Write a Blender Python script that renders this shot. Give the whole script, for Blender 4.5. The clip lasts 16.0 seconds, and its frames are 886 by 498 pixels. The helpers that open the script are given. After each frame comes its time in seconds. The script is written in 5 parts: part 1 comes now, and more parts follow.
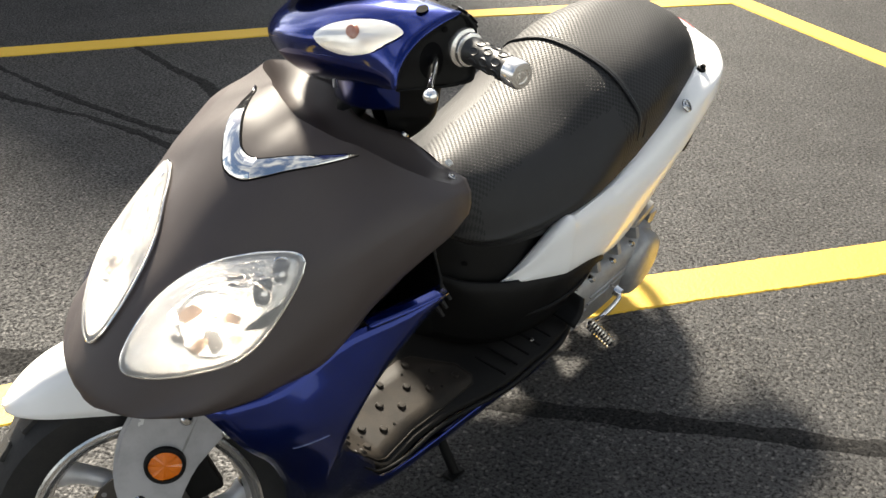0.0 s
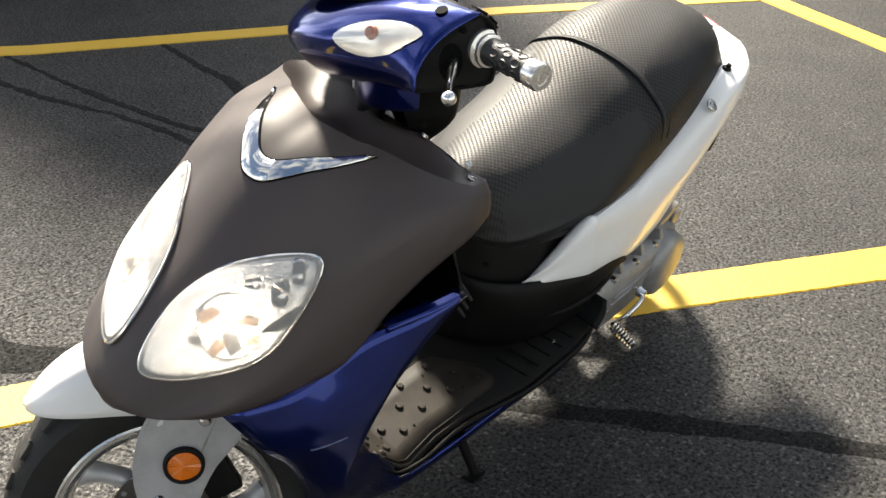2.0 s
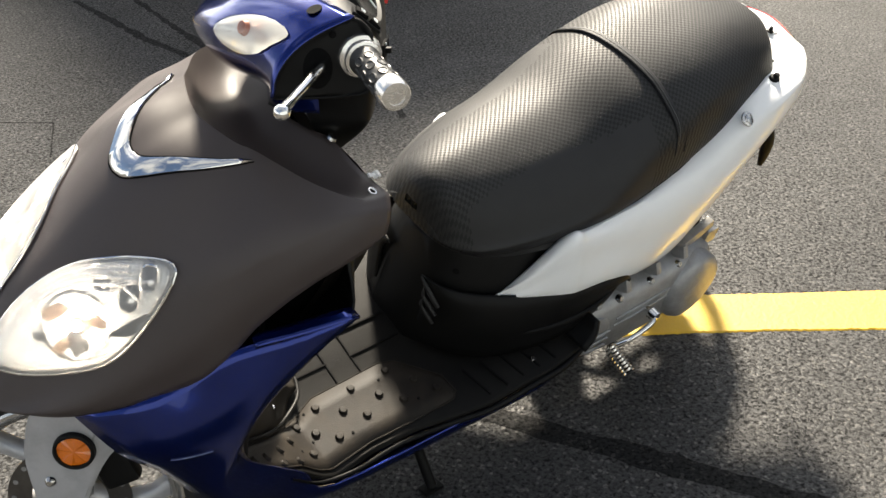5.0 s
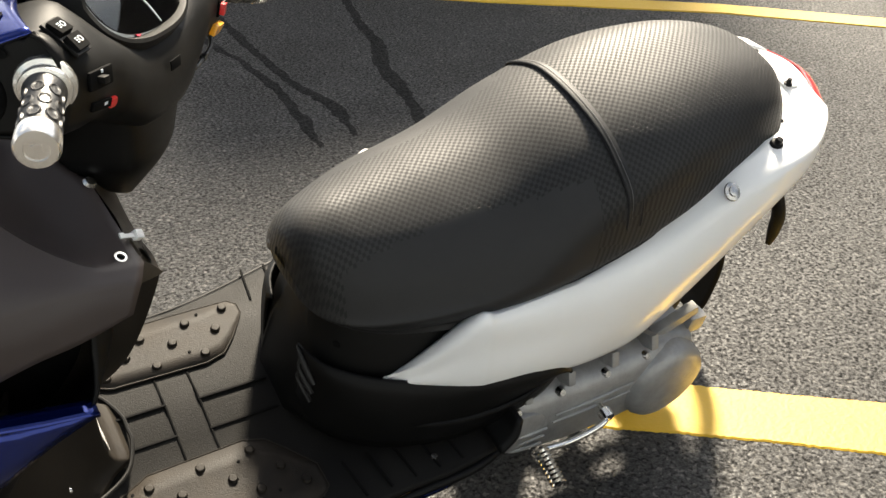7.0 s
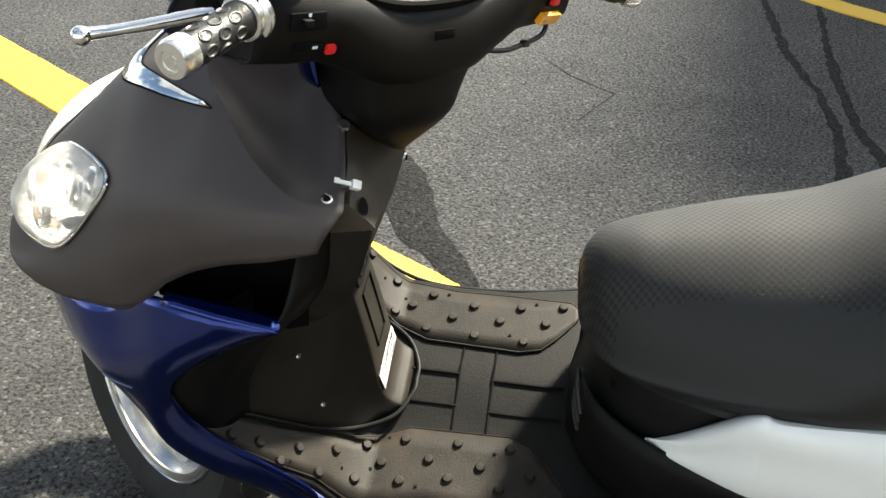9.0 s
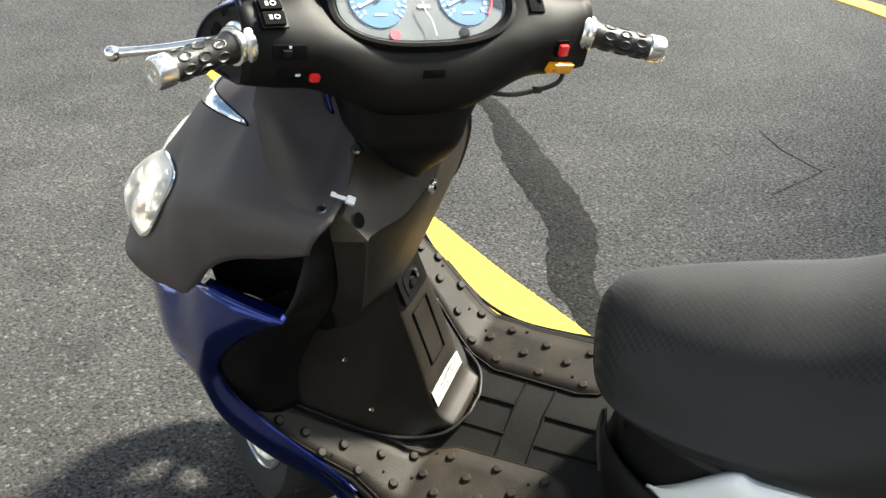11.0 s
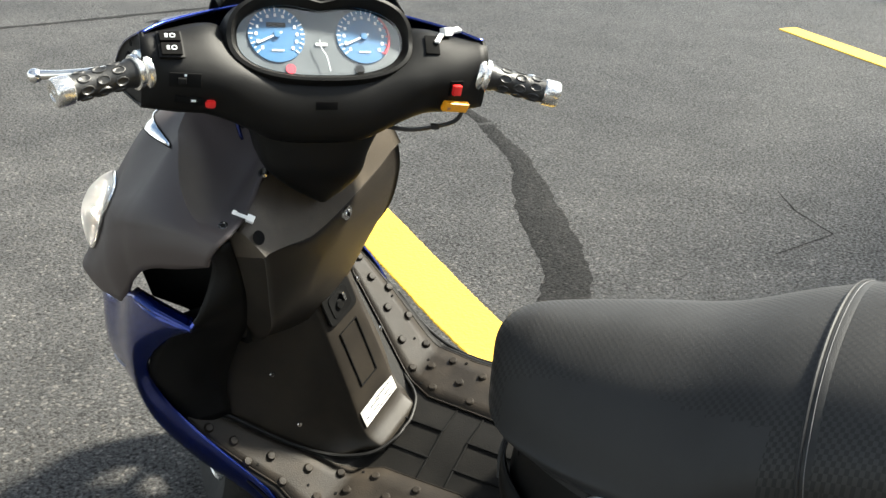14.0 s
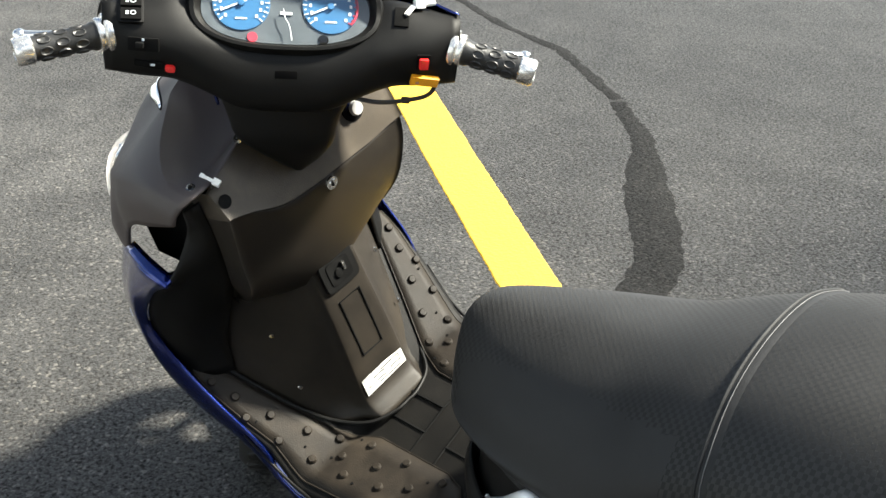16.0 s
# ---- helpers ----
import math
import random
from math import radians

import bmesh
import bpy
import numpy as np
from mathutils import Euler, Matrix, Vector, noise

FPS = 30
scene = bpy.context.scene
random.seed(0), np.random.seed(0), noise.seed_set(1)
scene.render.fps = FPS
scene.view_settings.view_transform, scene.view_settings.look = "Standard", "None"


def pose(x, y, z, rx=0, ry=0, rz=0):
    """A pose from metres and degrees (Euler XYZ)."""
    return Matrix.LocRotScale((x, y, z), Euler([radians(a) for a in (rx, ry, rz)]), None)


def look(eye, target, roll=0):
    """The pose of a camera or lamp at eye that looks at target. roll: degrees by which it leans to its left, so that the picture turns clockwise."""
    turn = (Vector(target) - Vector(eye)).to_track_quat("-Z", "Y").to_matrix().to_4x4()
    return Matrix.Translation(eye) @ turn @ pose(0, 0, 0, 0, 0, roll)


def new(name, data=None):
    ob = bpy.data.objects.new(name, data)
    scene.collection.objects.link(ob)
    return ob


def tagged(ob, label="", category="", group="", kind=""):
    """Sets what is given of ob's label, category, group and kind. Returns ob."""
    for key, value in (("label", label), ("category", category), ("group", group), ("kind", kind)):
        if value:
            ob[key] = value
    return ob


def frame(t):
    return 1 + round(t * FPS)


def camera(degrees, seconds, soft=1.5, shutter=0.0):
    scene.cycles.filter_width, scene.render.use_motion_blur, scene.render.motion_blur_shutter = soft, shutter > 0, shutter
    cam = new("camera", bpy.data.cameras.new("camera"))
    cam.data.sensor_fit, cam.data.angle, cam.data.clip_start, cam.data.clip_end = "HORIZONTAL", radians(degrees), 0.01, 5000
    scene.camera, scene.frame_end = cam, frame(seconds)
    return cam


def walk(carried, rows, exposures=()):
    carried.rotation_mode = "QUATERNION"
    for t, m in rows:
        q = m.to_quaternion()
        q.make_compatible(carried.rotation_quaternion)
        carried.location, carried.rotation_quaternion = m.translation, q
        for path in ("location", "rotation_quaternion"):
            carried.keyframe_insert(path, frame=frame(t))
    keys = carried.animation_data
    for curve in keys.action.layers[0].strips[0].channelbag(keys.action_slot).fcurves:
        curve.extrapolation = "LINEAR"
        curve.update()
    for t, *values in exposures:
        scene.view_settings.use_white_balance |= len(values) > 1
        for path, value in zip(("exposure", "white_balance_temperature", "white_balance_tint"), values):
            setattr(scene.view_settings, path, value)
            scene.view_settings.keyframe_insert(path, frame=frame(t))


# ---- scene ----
cam = camera(46.4, 16.0)
EXPOSURES = [(0, 1.82, 6600, 8), (2.5, 1.78, 6600, 8), (4, 1.76, 6600, 8), (6.5, 1.86, 6800, 8), (8, 1.96, 6900, 8), (8.5, 2.1, 6700, 6), (9, 2.14, 6450, 4), (11.5, 2.16, 6300, 4), (16, 2.13, 6250, 4)]
PATH = [
    (0, (1.319, 1.199, 1.452), (0.031, -0.017, 0.523), 0.4),
    (0.5, (1.309, 1.214, 1.451), (0.049, -0.022, 0.511), -0.1),
    (1, (1.3, 1.214, 1.448), (0.048, -0.027, 0.503), -0.3),
    (1.5, (1.296, 1.21, 1.452), (0.047, -0.033, 0.506), -0.5),
    (2, (1.303, 1.198, 1.455), (0.053, -0.052, 0.52), -0.1),
    (2.5, (1.313, 1.208, 1.457), (0.049, -0.039, 0.537), -0.1),
    (3, (1.322, 1.227, 1.467), (0.026, 0.002, 0.562), 0.6),
    (3.5, (1.333, 1.269, 1.468), (-0.002, 0.088, 0.559), 1.9),
    (4, (1.209, 1.327, 1.479), (-0.022, 0.072, 0.527), 1.7),
    (6.5, (0.502, 1.305, 1.43), (-0.256, -0.243, 0.415), 1.1),
    (7, (0.371, 1.211, 1.397), (-0.379, -0.343, 0.386), 2.5),
    (7.5, (0.255, 1.12, 1.397), (-0.3, -0.482, 0.335), 2.4),
    (8, (0.127, 1.09, 1.372), (0.063, -0.595, 0.297), 3.7),
    (8.5, (-0.012, 1.101, 1.369), (0.247, -0.585, 0.325), 4.6),
    (9, (-0.092, 1.165, 1.376), (0.317, -0.493, 0.337), 2.9),
    (11.5, (-0.525, 1.116, 1.396), (0.471, -0.356, 0.479), 0.2),
    (12, (-0.519, 1.096, 1.396), (0.456, -0.399, 0.494), 0.3),
    (12.5, (-0.542, 1.087, 1.399), (0.422, -0.419, 0.502), -0.0),
    (13, (-0.586, 1.082, 1.395), (0.392, -0.442, 0.546), -0.1),
    (13.5, (-0.662, 1.081, 1.396), (0.372, -0.4, 0.538), 1.7),
    (14, (-0.771, 1.064, 1.402), (0.352, -0.359, 0.557), 0.6),
    (14.5, (-0.876, 0.937, 1.426), (0.437, -0.362, 0.659), 1.7),
    (15, (-0.961, 0.841, 1.431), (0.44, -0.336, 0.622), 0.7),
    (15.5, (-0.973, 0.822, 1.42), (0.429, -0.334, 0.584), -0.8),
    (16, (-0.996, 0.816, 1.401), (0.383, -0.324, 0.506), -0.7),
]
walk(cam, [(t, look(eye, target, roll)) for t, eye, target, roll in PATH], EXPOSURES)

# ---- light ----
SUN_AZ, SUN_EL = radians(240), radians(46)       # towards the sun: on the scooter's right
world = bpy.data.worlds.new("sky")
scene.world = world
world.use_nodes = True
wn, wl = world.node_tree.nodes, world.node_tree.links
sky = wn.new("ShaderNodeTexSky")
sky.sky_type, sky.sun_disc = "NISHITA", False
sky.sun_elevation, sky.sun_rotation = SUN_EL, radians(90) - SUN_AZ
sky.air_density, sky.dust_density, sky.ozone_density = 1.0, 2.0, 1.0
grey = wn.new("ShaderNodeRGBToBW")                # broken white cloud over the sky, as bright as thin cloud is
wl.new(sky.outputs["Color"], grey.inputs["Color"])
lift = wn.new("ShaderNodeMath")
lift.operation = "MULTIPLY"
lift.inputs[1].default_value = 4.2
wl.new(grey.outputs["Val"], lift.inputs[0])
puffs = wn.new("ShaderNodeTexNoise")
puffs.inputs["Scale"].default_value, puffs.inputs["Detail"].default_value, puffs.inputs["Roughness"].default_value = 3.2, 8, 0.55
cover_of = wn.new("ShaderNodeMapRange")
cover_of.inputs["From Min"].default_value, cover_of.inputs["From Max"].default_value = 0.46, 0.62
wl.new(puffs.outputs["Fac"], cover_of.inputs["Value"])
clouds = wn.new("ShaderNodeMix")
clouds.data_type = "RGBA"
wl.new(cover_of.outputs["Result"], clouds.inputs["Factor"])
wl.new(sky.outputs["Color"], clouds.inputs["A"])
wl.new(lift.outputs["Value"], clouds.inputs["B"])
wl.new(clouds.outputs["Result"], wn["Background"].inputs["Color"])
wn["Background"].inputs["Strength"].default_value = 0.042
sun = new("sun", bpy.data.lights.new("sun", "SUN"))
sun.data.energy, sun.data.angle, sun.data.color = 5.0, radians(6.0), (1.0, 0.90, 0.76)
sun_way = Vector((math.cos(SUN_AZ) * math.cos(SUN_EL), math.sin(SUN_AZ) * math.cos(SUN_EL), math.sin(SUN_EL)))
sun.matrix_world = look(sun_way * 30, (0, 0, 0))


# ---- materials ----
def material(name, color, rough=0.5, metal=0.0, grain=0.0, grain_size=400.0, stain=0.0, stain_size=9.0, stain_color=None,
             coat=0.0, rough_var=0.0, spec=0.5, coords="Object"):
    m = bpy.data.materials.new(name)
    m.use_nodes = True
    n, l = m.node_tree.nodes, m.node_tree.links
    b = n["Principled BSDF"]
    b.inputs["Base Color"].default_value = (*color, 1)
    b.inputs["Roughness"].default_value, b.inputs["Metallic"].default_value = rough, metal
    b.inputs["Coat Weight"].default_value, b.inputs["Coat Roughness"].default_value = coat, 0.04
    b.inputs["Specular IOR Level"].default_value = spec
    tc = n.new("ShaderNodeTexCoord")
    if stain:
        s = n.new("ShaderNodeTexNoise")
        s.inputs["Scale"].default_value, s.inputs["Detail"].default_value, s.inputs["Roughness"].default_value = stain_size, 6, 0.65
        l.new(tc.outputs[coords], s.inputs["Vector"])
        r = n.new("ShaderNodeMapRange")
        r.inputs["From Min"].default_value, r.inputs["From Max"].default_value = 0.42, 0.72
        l.new(s.outputs["Fac"], r.inputs["Value"])
        mul = n.new("ShaderNodeMath")
        mul.operation = "MULTIPLY"
        mul.inputs[1].default_value = stain
        l.new(r.outputs["Result"], mul.inputs[0])
        mix = n.new("ShaderNodeMix")
        mix.data_type = "RGBA"
        mix.inputs["A"].default_value = (*color, 1)
        mix.inputs["B"].default_value = (*(stain_color or [c * 1.8 + 0.02 for c in color]), 1)
        l.new(mul.outputs["Value"], mix.inputs["Factor"])
        l.new(mix.outputs["Result"], b.inputs["Base Color"])
        if rough_var:
            a = n.new("ShaderNodeMapRange")
            a.inputs["To Min"].default_value, a.inputs["To Max"].default_value = rough - rough_var, rough + rough_var
            l.new(s.outputs["Fac"], a.inputs["Value"])
            l.new(a.outputs["Result"], b.inputs["Roughness"])
    if grain:
        g = n.new("ShaderNodeTexNoise")
        g.inputs["Scale"].default_value, g.inputs["Detail"].default_value = grain_size, 3
        l.new(tc.outputs[coords], g.inputs["Vector"])
        bump = n.new("ShaderNodeBump")
        bump.inputs["Strength"].default_value, bump.inputs["Distance"].default_value = grain, 0.002
        l.new(g.outputs["Fac"], bump.inputs["Height"])
        l.new(bump.outputs["Normal"], b.inputs["Normal"])
    return m


def glassy(name, tint=(1, 1, 1), rough=0.02, glare=0.0):
    """A clear pane: light goes straight through, gloss by Fresnel."""
    m = bpy.data.materials.new(name)
    m.use_nodes = True
    n, l = m.node_tree.nodes, m.node_tree.links
    n.remove(n["Principled BSDF"])
    clear, gloss, mix, fr = (n.new(k) for k in ("ShaderNodeBsdfTransparent", "ShaderNodeBsdfGlossy", "ShaderNodeMixShader", "ShaderNodeFresnel"))
    clear.inputs["Color"].default_value = (*tint, 1)
    gloss.inputs["Roughness"].default_value = rough
    fr.inputs["IOR"].default_value = 1.49
    l.new(fr.outputs["Fac"], mix.inputs["Fac"])
    l.new(clear.outputs["BSDF"], mix.inputs[1])
    l.new(gloss.outputs["BSDF"], mix.inputs[2])
    top = mix.outputs["Shader"]
    if glare:                                       # a share of pale diffuse stands for sky glare on the plastic
        dull, veil = n.new("ShaderNodeBsdfDiffuse"), n.new("ShaderNodeMixShader")
        dull.inputs["Color"].default_value, veil.inputs["Fac"].default_value = (0.9, 0.88, 0.85, 1), glare
        l.new(top, veil.inputs[1])
        l.new(dull.outputs["BSDF"], veil.inputs[2])
        top = veil.outputs["Shader"]
    l.new(top, n["Material Output"].inputs["Surface"])
    return m


def glowing(name, color, strength):
    m = bpy.data.materials.new(name)
    m.use_nodes = True
    b = m.node_tree.nodes["Principled BSDF"]
    b.inputs["Base Color"].default_value = (*color, 1)
    b.inputs["Emission Color"].default_value = (*color, 1)
    b.inputs["Emission Strength"].default_value = strength
    return m


def seat_vinyl(name):
    """Black vinyl with an embossed weave of small squares."""
    m = material(name, (0.0065, 0.0065, 0.0066), rough=0.42, spec=0.5, stain=0.25, stain_size=5, rough_var=0.06)
    n, l = m.node_tree.nodes, m.node_tree.links
    b = n["Principled BSDF"]
    tc = next(k for k in n if k.bl_idname == "ShaderNodeTexCoord")
    rot = n.new("ShaderNodeMapping")
    rot.inputs["Scale"].default_value = (1, 1, 0.0)
    l.new(tc.outputs["Object"], rot.inputs["Vector"])
    ck = n.new("ShaderNodeTexChecker")
    ck.inputs["Scale"].default_value = 190
    l.new(rot.outputs["Vector"], ck.inputs["Vector"])
    fine = n.new("ShaderNodeTexNoise")
    fine.inputs["Scale"].default_value = 500
    l.new(tc.outputs["Object"], fine.inputs["Vector"])
    add = n.new("ShaderNodeMath")
    add.operation = "MULTIPLY_ADD"
    add.inputs[1].default_value = 0.25
    l.new(fine.outputs["Fac"], add.inputs[0])
    l.new(ck.outputs["Fac"], add.inputs[2])
    bump = n.new("ShaderNodeBump")
    gloss = n.new("ShaderNodeMapRange")
    gloss.inputs["To Min"].default_value, gloss.inputs["To Max"].default_value = 0.80, 0.56
    l.new(ck.outputs["Fac"], gloss.inputs["Value"])
    l.new(gloss.outputs["Result"], b.inputs["Roughness"])
    bump.inputs["Strength"].default_value, bump.inputs["Distance"].default_value = 0.45, 0.0013
    l.new(add.outputs["Value"], bump.inputs["Height"])
    l.new(bump.outputs["Normal"], b.inputs["Normal"])
    return m


def asphalt_material(name, shade=1.0, gloss=0.48):
    """Worn asphalt: rounded stones of several sizes with dark pits between them, pale and dark, patches of wear."""
    m = bpy.data.materials.new(name)
    m.use_nodes = True
    n, l = m.node_tree.nodes, m.node_tree.links
    b = n["Principled BSDF"]
    tc = n.new("ShaderNodeTexCoord")

    def noise_of(scale, detail, rough=0.5, warp=0.0):
        k = n.new("ShaderNodeTexNoise")
        k.inputs["Scale"].default_value, k.inputs["Detail"].default_value, k.inputs["Roughness"].default_value = scale, detail, rough
        k.inputs["Distortion"].default_value = warp
        l.new(tc.outputs["Object"], k.inputs["Vector"])
        return k.outputs["Fac"]

    def span(value, lo, hi, to_lo, to_hi):
        k = n.new("ShaderNodeMapRange")
        for name_, v in (("From Min", lo), ("From Max", hi), ("To Min", to_lo), ("To Max", to_hi)):
            k.inputs[name_].default_value = v
        l.new(value, k.inputs["Value"])
        return k.outputs["Result"]

    def calc(kind, x, y):
        k = n.new("ShaderNodeMath")
        k.operation = kind
        for i, v in enumerate((x, y)):
            if isinstance(v, (int, float)):
                k.inputs[i].default_value = v
            else:
                l.new(v, k.inputs[i])
        return k.outputs["Value"]

    stones = n.new("ShaderNodeTexVoronoi")
    stones.inputs["Scale"].default_value, stones.inputs["Randomness"].default_value = 135, 1.0
    l.new(tc.outputs["Object"], stones.inputs["Vector"])
    sep = n.new("ShaderNodeSeparateColor")
    l.new(stones.outputs["Color"], sep.inputs["Color"])
    grit, pits, lumps = noise_of(260, 3, 0.7), noise_of(105, 4, 0.65, 0.3), noise_of(24, 4, 0.6)
    holes = noise_of(38, 4, 0.7, 0.8)
    wear, wide = noise_of(3.4, 5, 0.6), noise_of(0.55, 4, 0.55)
    tone = calc("MULTIPLY", span(grit, 0.3, 0.7, 0.8, 1.2), span(pits, 0.36, 0.46, 0.55, 1.05))
    tone = calc("MULTIPLY", tone, span(holes, 0.33, 0.43, 0.35, 1.0))
    tone = calc("MULTIPLY", tone, span(wear, 0.3, 0.7, 0.72, 1.3))
    tone = calc("MULTIPLY", tone, span(wide, 0.3, 0.7, 0.8, 1.22))
    tone = calc("MULTIPLY", tone, span(sep.outputs["Green"], 0.0, 1.0, 0.88, 1.12))
    ramp = n.new("ShaderNodeValToRGB")
    e = ramp.color_ramp.elements
    e[0].position, e[0].color = 0.0, (0.030 * shade, 0.0295 * shade, 0.0285 * shade, 1)
    e[1].position, e[1].color = 1.0, (0.105 * shade, 0.100 * shade, 0.092 * shade, 1)
    mid = ramp.color_ramp.elements.new(0.86)
    mid.color = (0.036 * shade, 0.035 * shade, 0.0345 * shade, 1)
    l.new(sep.outputs["Red"], ramp.inputs["Fac"])
    fin = n.new("ShaderNodeMix")
    fin.data_type, fin.blend_type = "RGBA", "MULTIPLY"
    fin.inputs["Factor"].default_value = 1
    l.new(ramp.outputs["Color"], fin.inputs["A"])
    l.new(tone, fin.inputs["B"])
    l.new(fin.outputs["Result"], b.inputs["Base Color"])
    l.new(span(pits, 0.38, 0.56, 0.85, gloss), b.inputs["Roughness"])
    l.new(span(pits, 0.38, 0.56, 0.05, 0.30 * min(1, shade * 1.2)), b.inputs["Specular IOR Level"])
    b.inputs["Diffuse Roughness"].default_value = 1.0
    dome = span(stones.outputs["Distance"], 0.0, 0.75, 1.0, 0.0)
    high = calc("ADD", calc("MULTIPLY", dome, 0.24), calc("MULTIPLY", span(pits, 0.30, 0.60, 0.0, 1.0), 0.42))
    high = calc("ADD", high, calc("MULTIPLY", span(holes, 0.33, 0.45, 0.0, 1.0), 0.5))
    high = calc("ADD", high, calc("MULTIPLY", grit, 0.16))
    high = calc("ADD", high, calc("MULTIPLY", lumps, 0.8))
    bump = n.new("ShaderNodeBump")
    bump.inputs["Strength"].default_value, bump.inputs["Distance"].default_value = 1.0, 0.0026
    l.new(high, bump.inputs["Height"])
    l.new(bump.outputs["Normal"], b.inputs["Normal"])
    return m


def worn_paint(name, color, under, wear=0.62, size=26):
    """Road paint that has lost flakes, with the asphalt's relief coming through."""
    m = material(name, color, rough=0.6, grain=0.9, grain_size=95)
    n, l = m.node_tree.nodes, m.node_tree.links
    b = n["Principled BSDF"]
    tc = next(k for k in n if k.bl_idname == "ShaderNodeTexCoord")
    s = n.new("ShaderNodeTexNoise")
    s.inputs["Scale"].default_value, s.inputs["Detail"].default_value, s.inputs["Roughness"].default_value = size, 8, 0.8
    l.new(tc.outputs["Object"], s.inputs["Vector"])
    r = n.new("ShaderNodeMapRange")
    r.inputs["From Min"].default_value, r.inputs["From Max"].default_value = wear, wear + 0.06
    l.new(s.outputs["Fac"], r.inputs["Value"])
    mix = n.new("ShaderNodeMix")
    mix.data_type = "RGBA"
    mix.inputs["A"].default_value, mix.inputs["B"].default_value = (*color, 1), (*under, 1)
    l.new(r.outputs["Result"], mix.inputs["Factor"])
    l.new(mix.outputs["Result"], b.inputs["Base Color"])
    return m


ASPHALT = asphalt_material("asphalt", 1.1)
DARKWALL = material("dark_brown_render", (0.045, 0.040, 0.036), rough=0.85, grain=0.5, grain_size=60, stain=0.5, stain_size=1.5)
PALEWALL = material("pale_render", (0.25, 0.28, 0.31), rough=0.9, grain=0.4, grain_size=60, stain=0.4, stain_size=1.5, stain_color=(0.20, 0.225, 0.25))
TAR = asphalt_material("crack_sealer", 0.40, 0.7)
YELLOW = worn_paint("yellow_paint", (0.60, 0.375, 0.022), (0.06, 0.055, 0.05), wear=0.66)
GRASS = material("grass_blades", (0.12, 0.15, 0.04), rough=0.7, stain=0.7, stain_size=20, stain_color=(0.20, 0.19, 0.07))
MATTE = material("flat_black_paint", (0.045, 0.0345, 0.0325), rough=.56, grain=0.12, grain_size=700, stain=0.35, stain_size=6, rough_var=0.06, spec=.6, stain_color=(0.060, 0.046, 0.043))
BLACK = material("black_plastic", (0.0036, 0.0036, 0.0035), rough=0.52, spec=.18, grain=0.12, grain_size=800, stain=0.35, stain_size=14, rough_var=0.08, stain_color=(0.009, 0.0086, 0.0082))
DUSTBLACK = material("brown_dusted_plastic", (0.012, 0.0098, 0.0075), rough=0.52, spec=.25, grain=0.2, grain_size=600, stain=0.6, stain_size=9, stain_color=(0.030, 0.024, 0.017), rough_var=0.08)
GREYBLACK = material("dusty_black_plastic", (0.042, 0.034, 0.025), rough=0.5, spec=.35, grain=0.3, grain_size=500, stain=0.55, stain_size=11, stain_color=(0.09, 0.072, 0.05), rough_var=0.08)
MAT_RUBBER = material("floor_rubber", (0.0115, 0.0092, 0.007), rough=0.58, spec=.2, grain=0.35, grain_size=450, stain=0.6, stain_size=14, stain_color=(0.034, 0.027, 0.0195), rough_var=0.1)
FLOOR = material("footboard_rubber", (0.0045, 0.0042, 0.0038), rough=0.6, spec=.15, grain=0.35, grain_size=450, stain=0.5, stain_size=12, stain_color=(0.012, 0.0108, 0.009), rough_var=0.1)
# near black: stands for shade in hollows, also colours small black parts
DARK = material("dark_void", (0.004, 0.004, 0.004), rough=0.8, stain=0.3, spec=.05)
BLUE = material("blue_paint", (0.005, 0.0185, 0.160), rough=.16, metal=.85, coat=0.6, stain=0.25, stain_size=18, stain_color=(0.006, 0.023, 0.19))
SILVER = material("silver_paint", (0.95, 0.95, 0.935), rough=0.34, metal=0.0, coat=0.6, stain=0.2, stain_size=8, stain_color=(0.82, 0.82, 0.80))
FORKGREY = material("grey_painted_metal", (0.50, 0.50, 0.51), rough=0.38, metal=0.3, stain=0.4, stain_size=20, stain_color=(0.24, 0.24, 0.24), rough_var=0.08)
ALLOY = material("cast_alloy", (0.36, 0.36, 0.355), rough=0.40, metal=0.45, grain=0.35, grain_size=350, stain=0.5, stain_size=25, stain_color=(0.17, 0.165, 0.155), rough_var=0.1)
CHROME = material("chrome", (0.88, 0.87, 0.84), rough=0.08, metal=1.0, stain=0.3, stain_size=60, stain_color=(0.62, 0.60, 0.55), rough_var=0.05)
SATIN = material("satin_chrome", (0.86, 0.84, 0.80), rough=0.24, metal=0.9, stain=0.3, stain_size=60, stain_color=(0.62, 0.58, 0.52), rough_var=0.06)
STEEL = material("bolt_steel", (0.55, 0.54, 0.52), rough=0.25, metal=1.0, stain=0.4, stain_size=90)
RUBBER = material("grip_rubber", (0.012, 0.012, 0.012), rough=0.42, grain=0.2, grain_size=300, stain=0.4, stain_size=40)
TYRE = material("tyre_rubber", (0.009, 0.009, 0.009), rough=0.72, grain=0.4, grain_size=200, stain=0.5, stain_size=18, stain_color=(0.03, 0.028, 0.025))
SEAT = seat_vinyl("seat_vinyl")
VINYL = material("plain_vinyl", (0.0065, 0.0065, 0.007), rough=0.62, grain=0.12, grain_size=500, stain=0.3, stain_size=6, rough_var=0.06, spec=.5)
PIPING = material("seat_piping", (0.012, 0.0125, 0.0135), rough=0.58, spec=.3, grain=0.15, stain=0.3, stain_size=25)
THREAD = material("grey_thread", (0.11, 0.11, 0.115), rough=0.7, stain=0.4, stain_size=200)
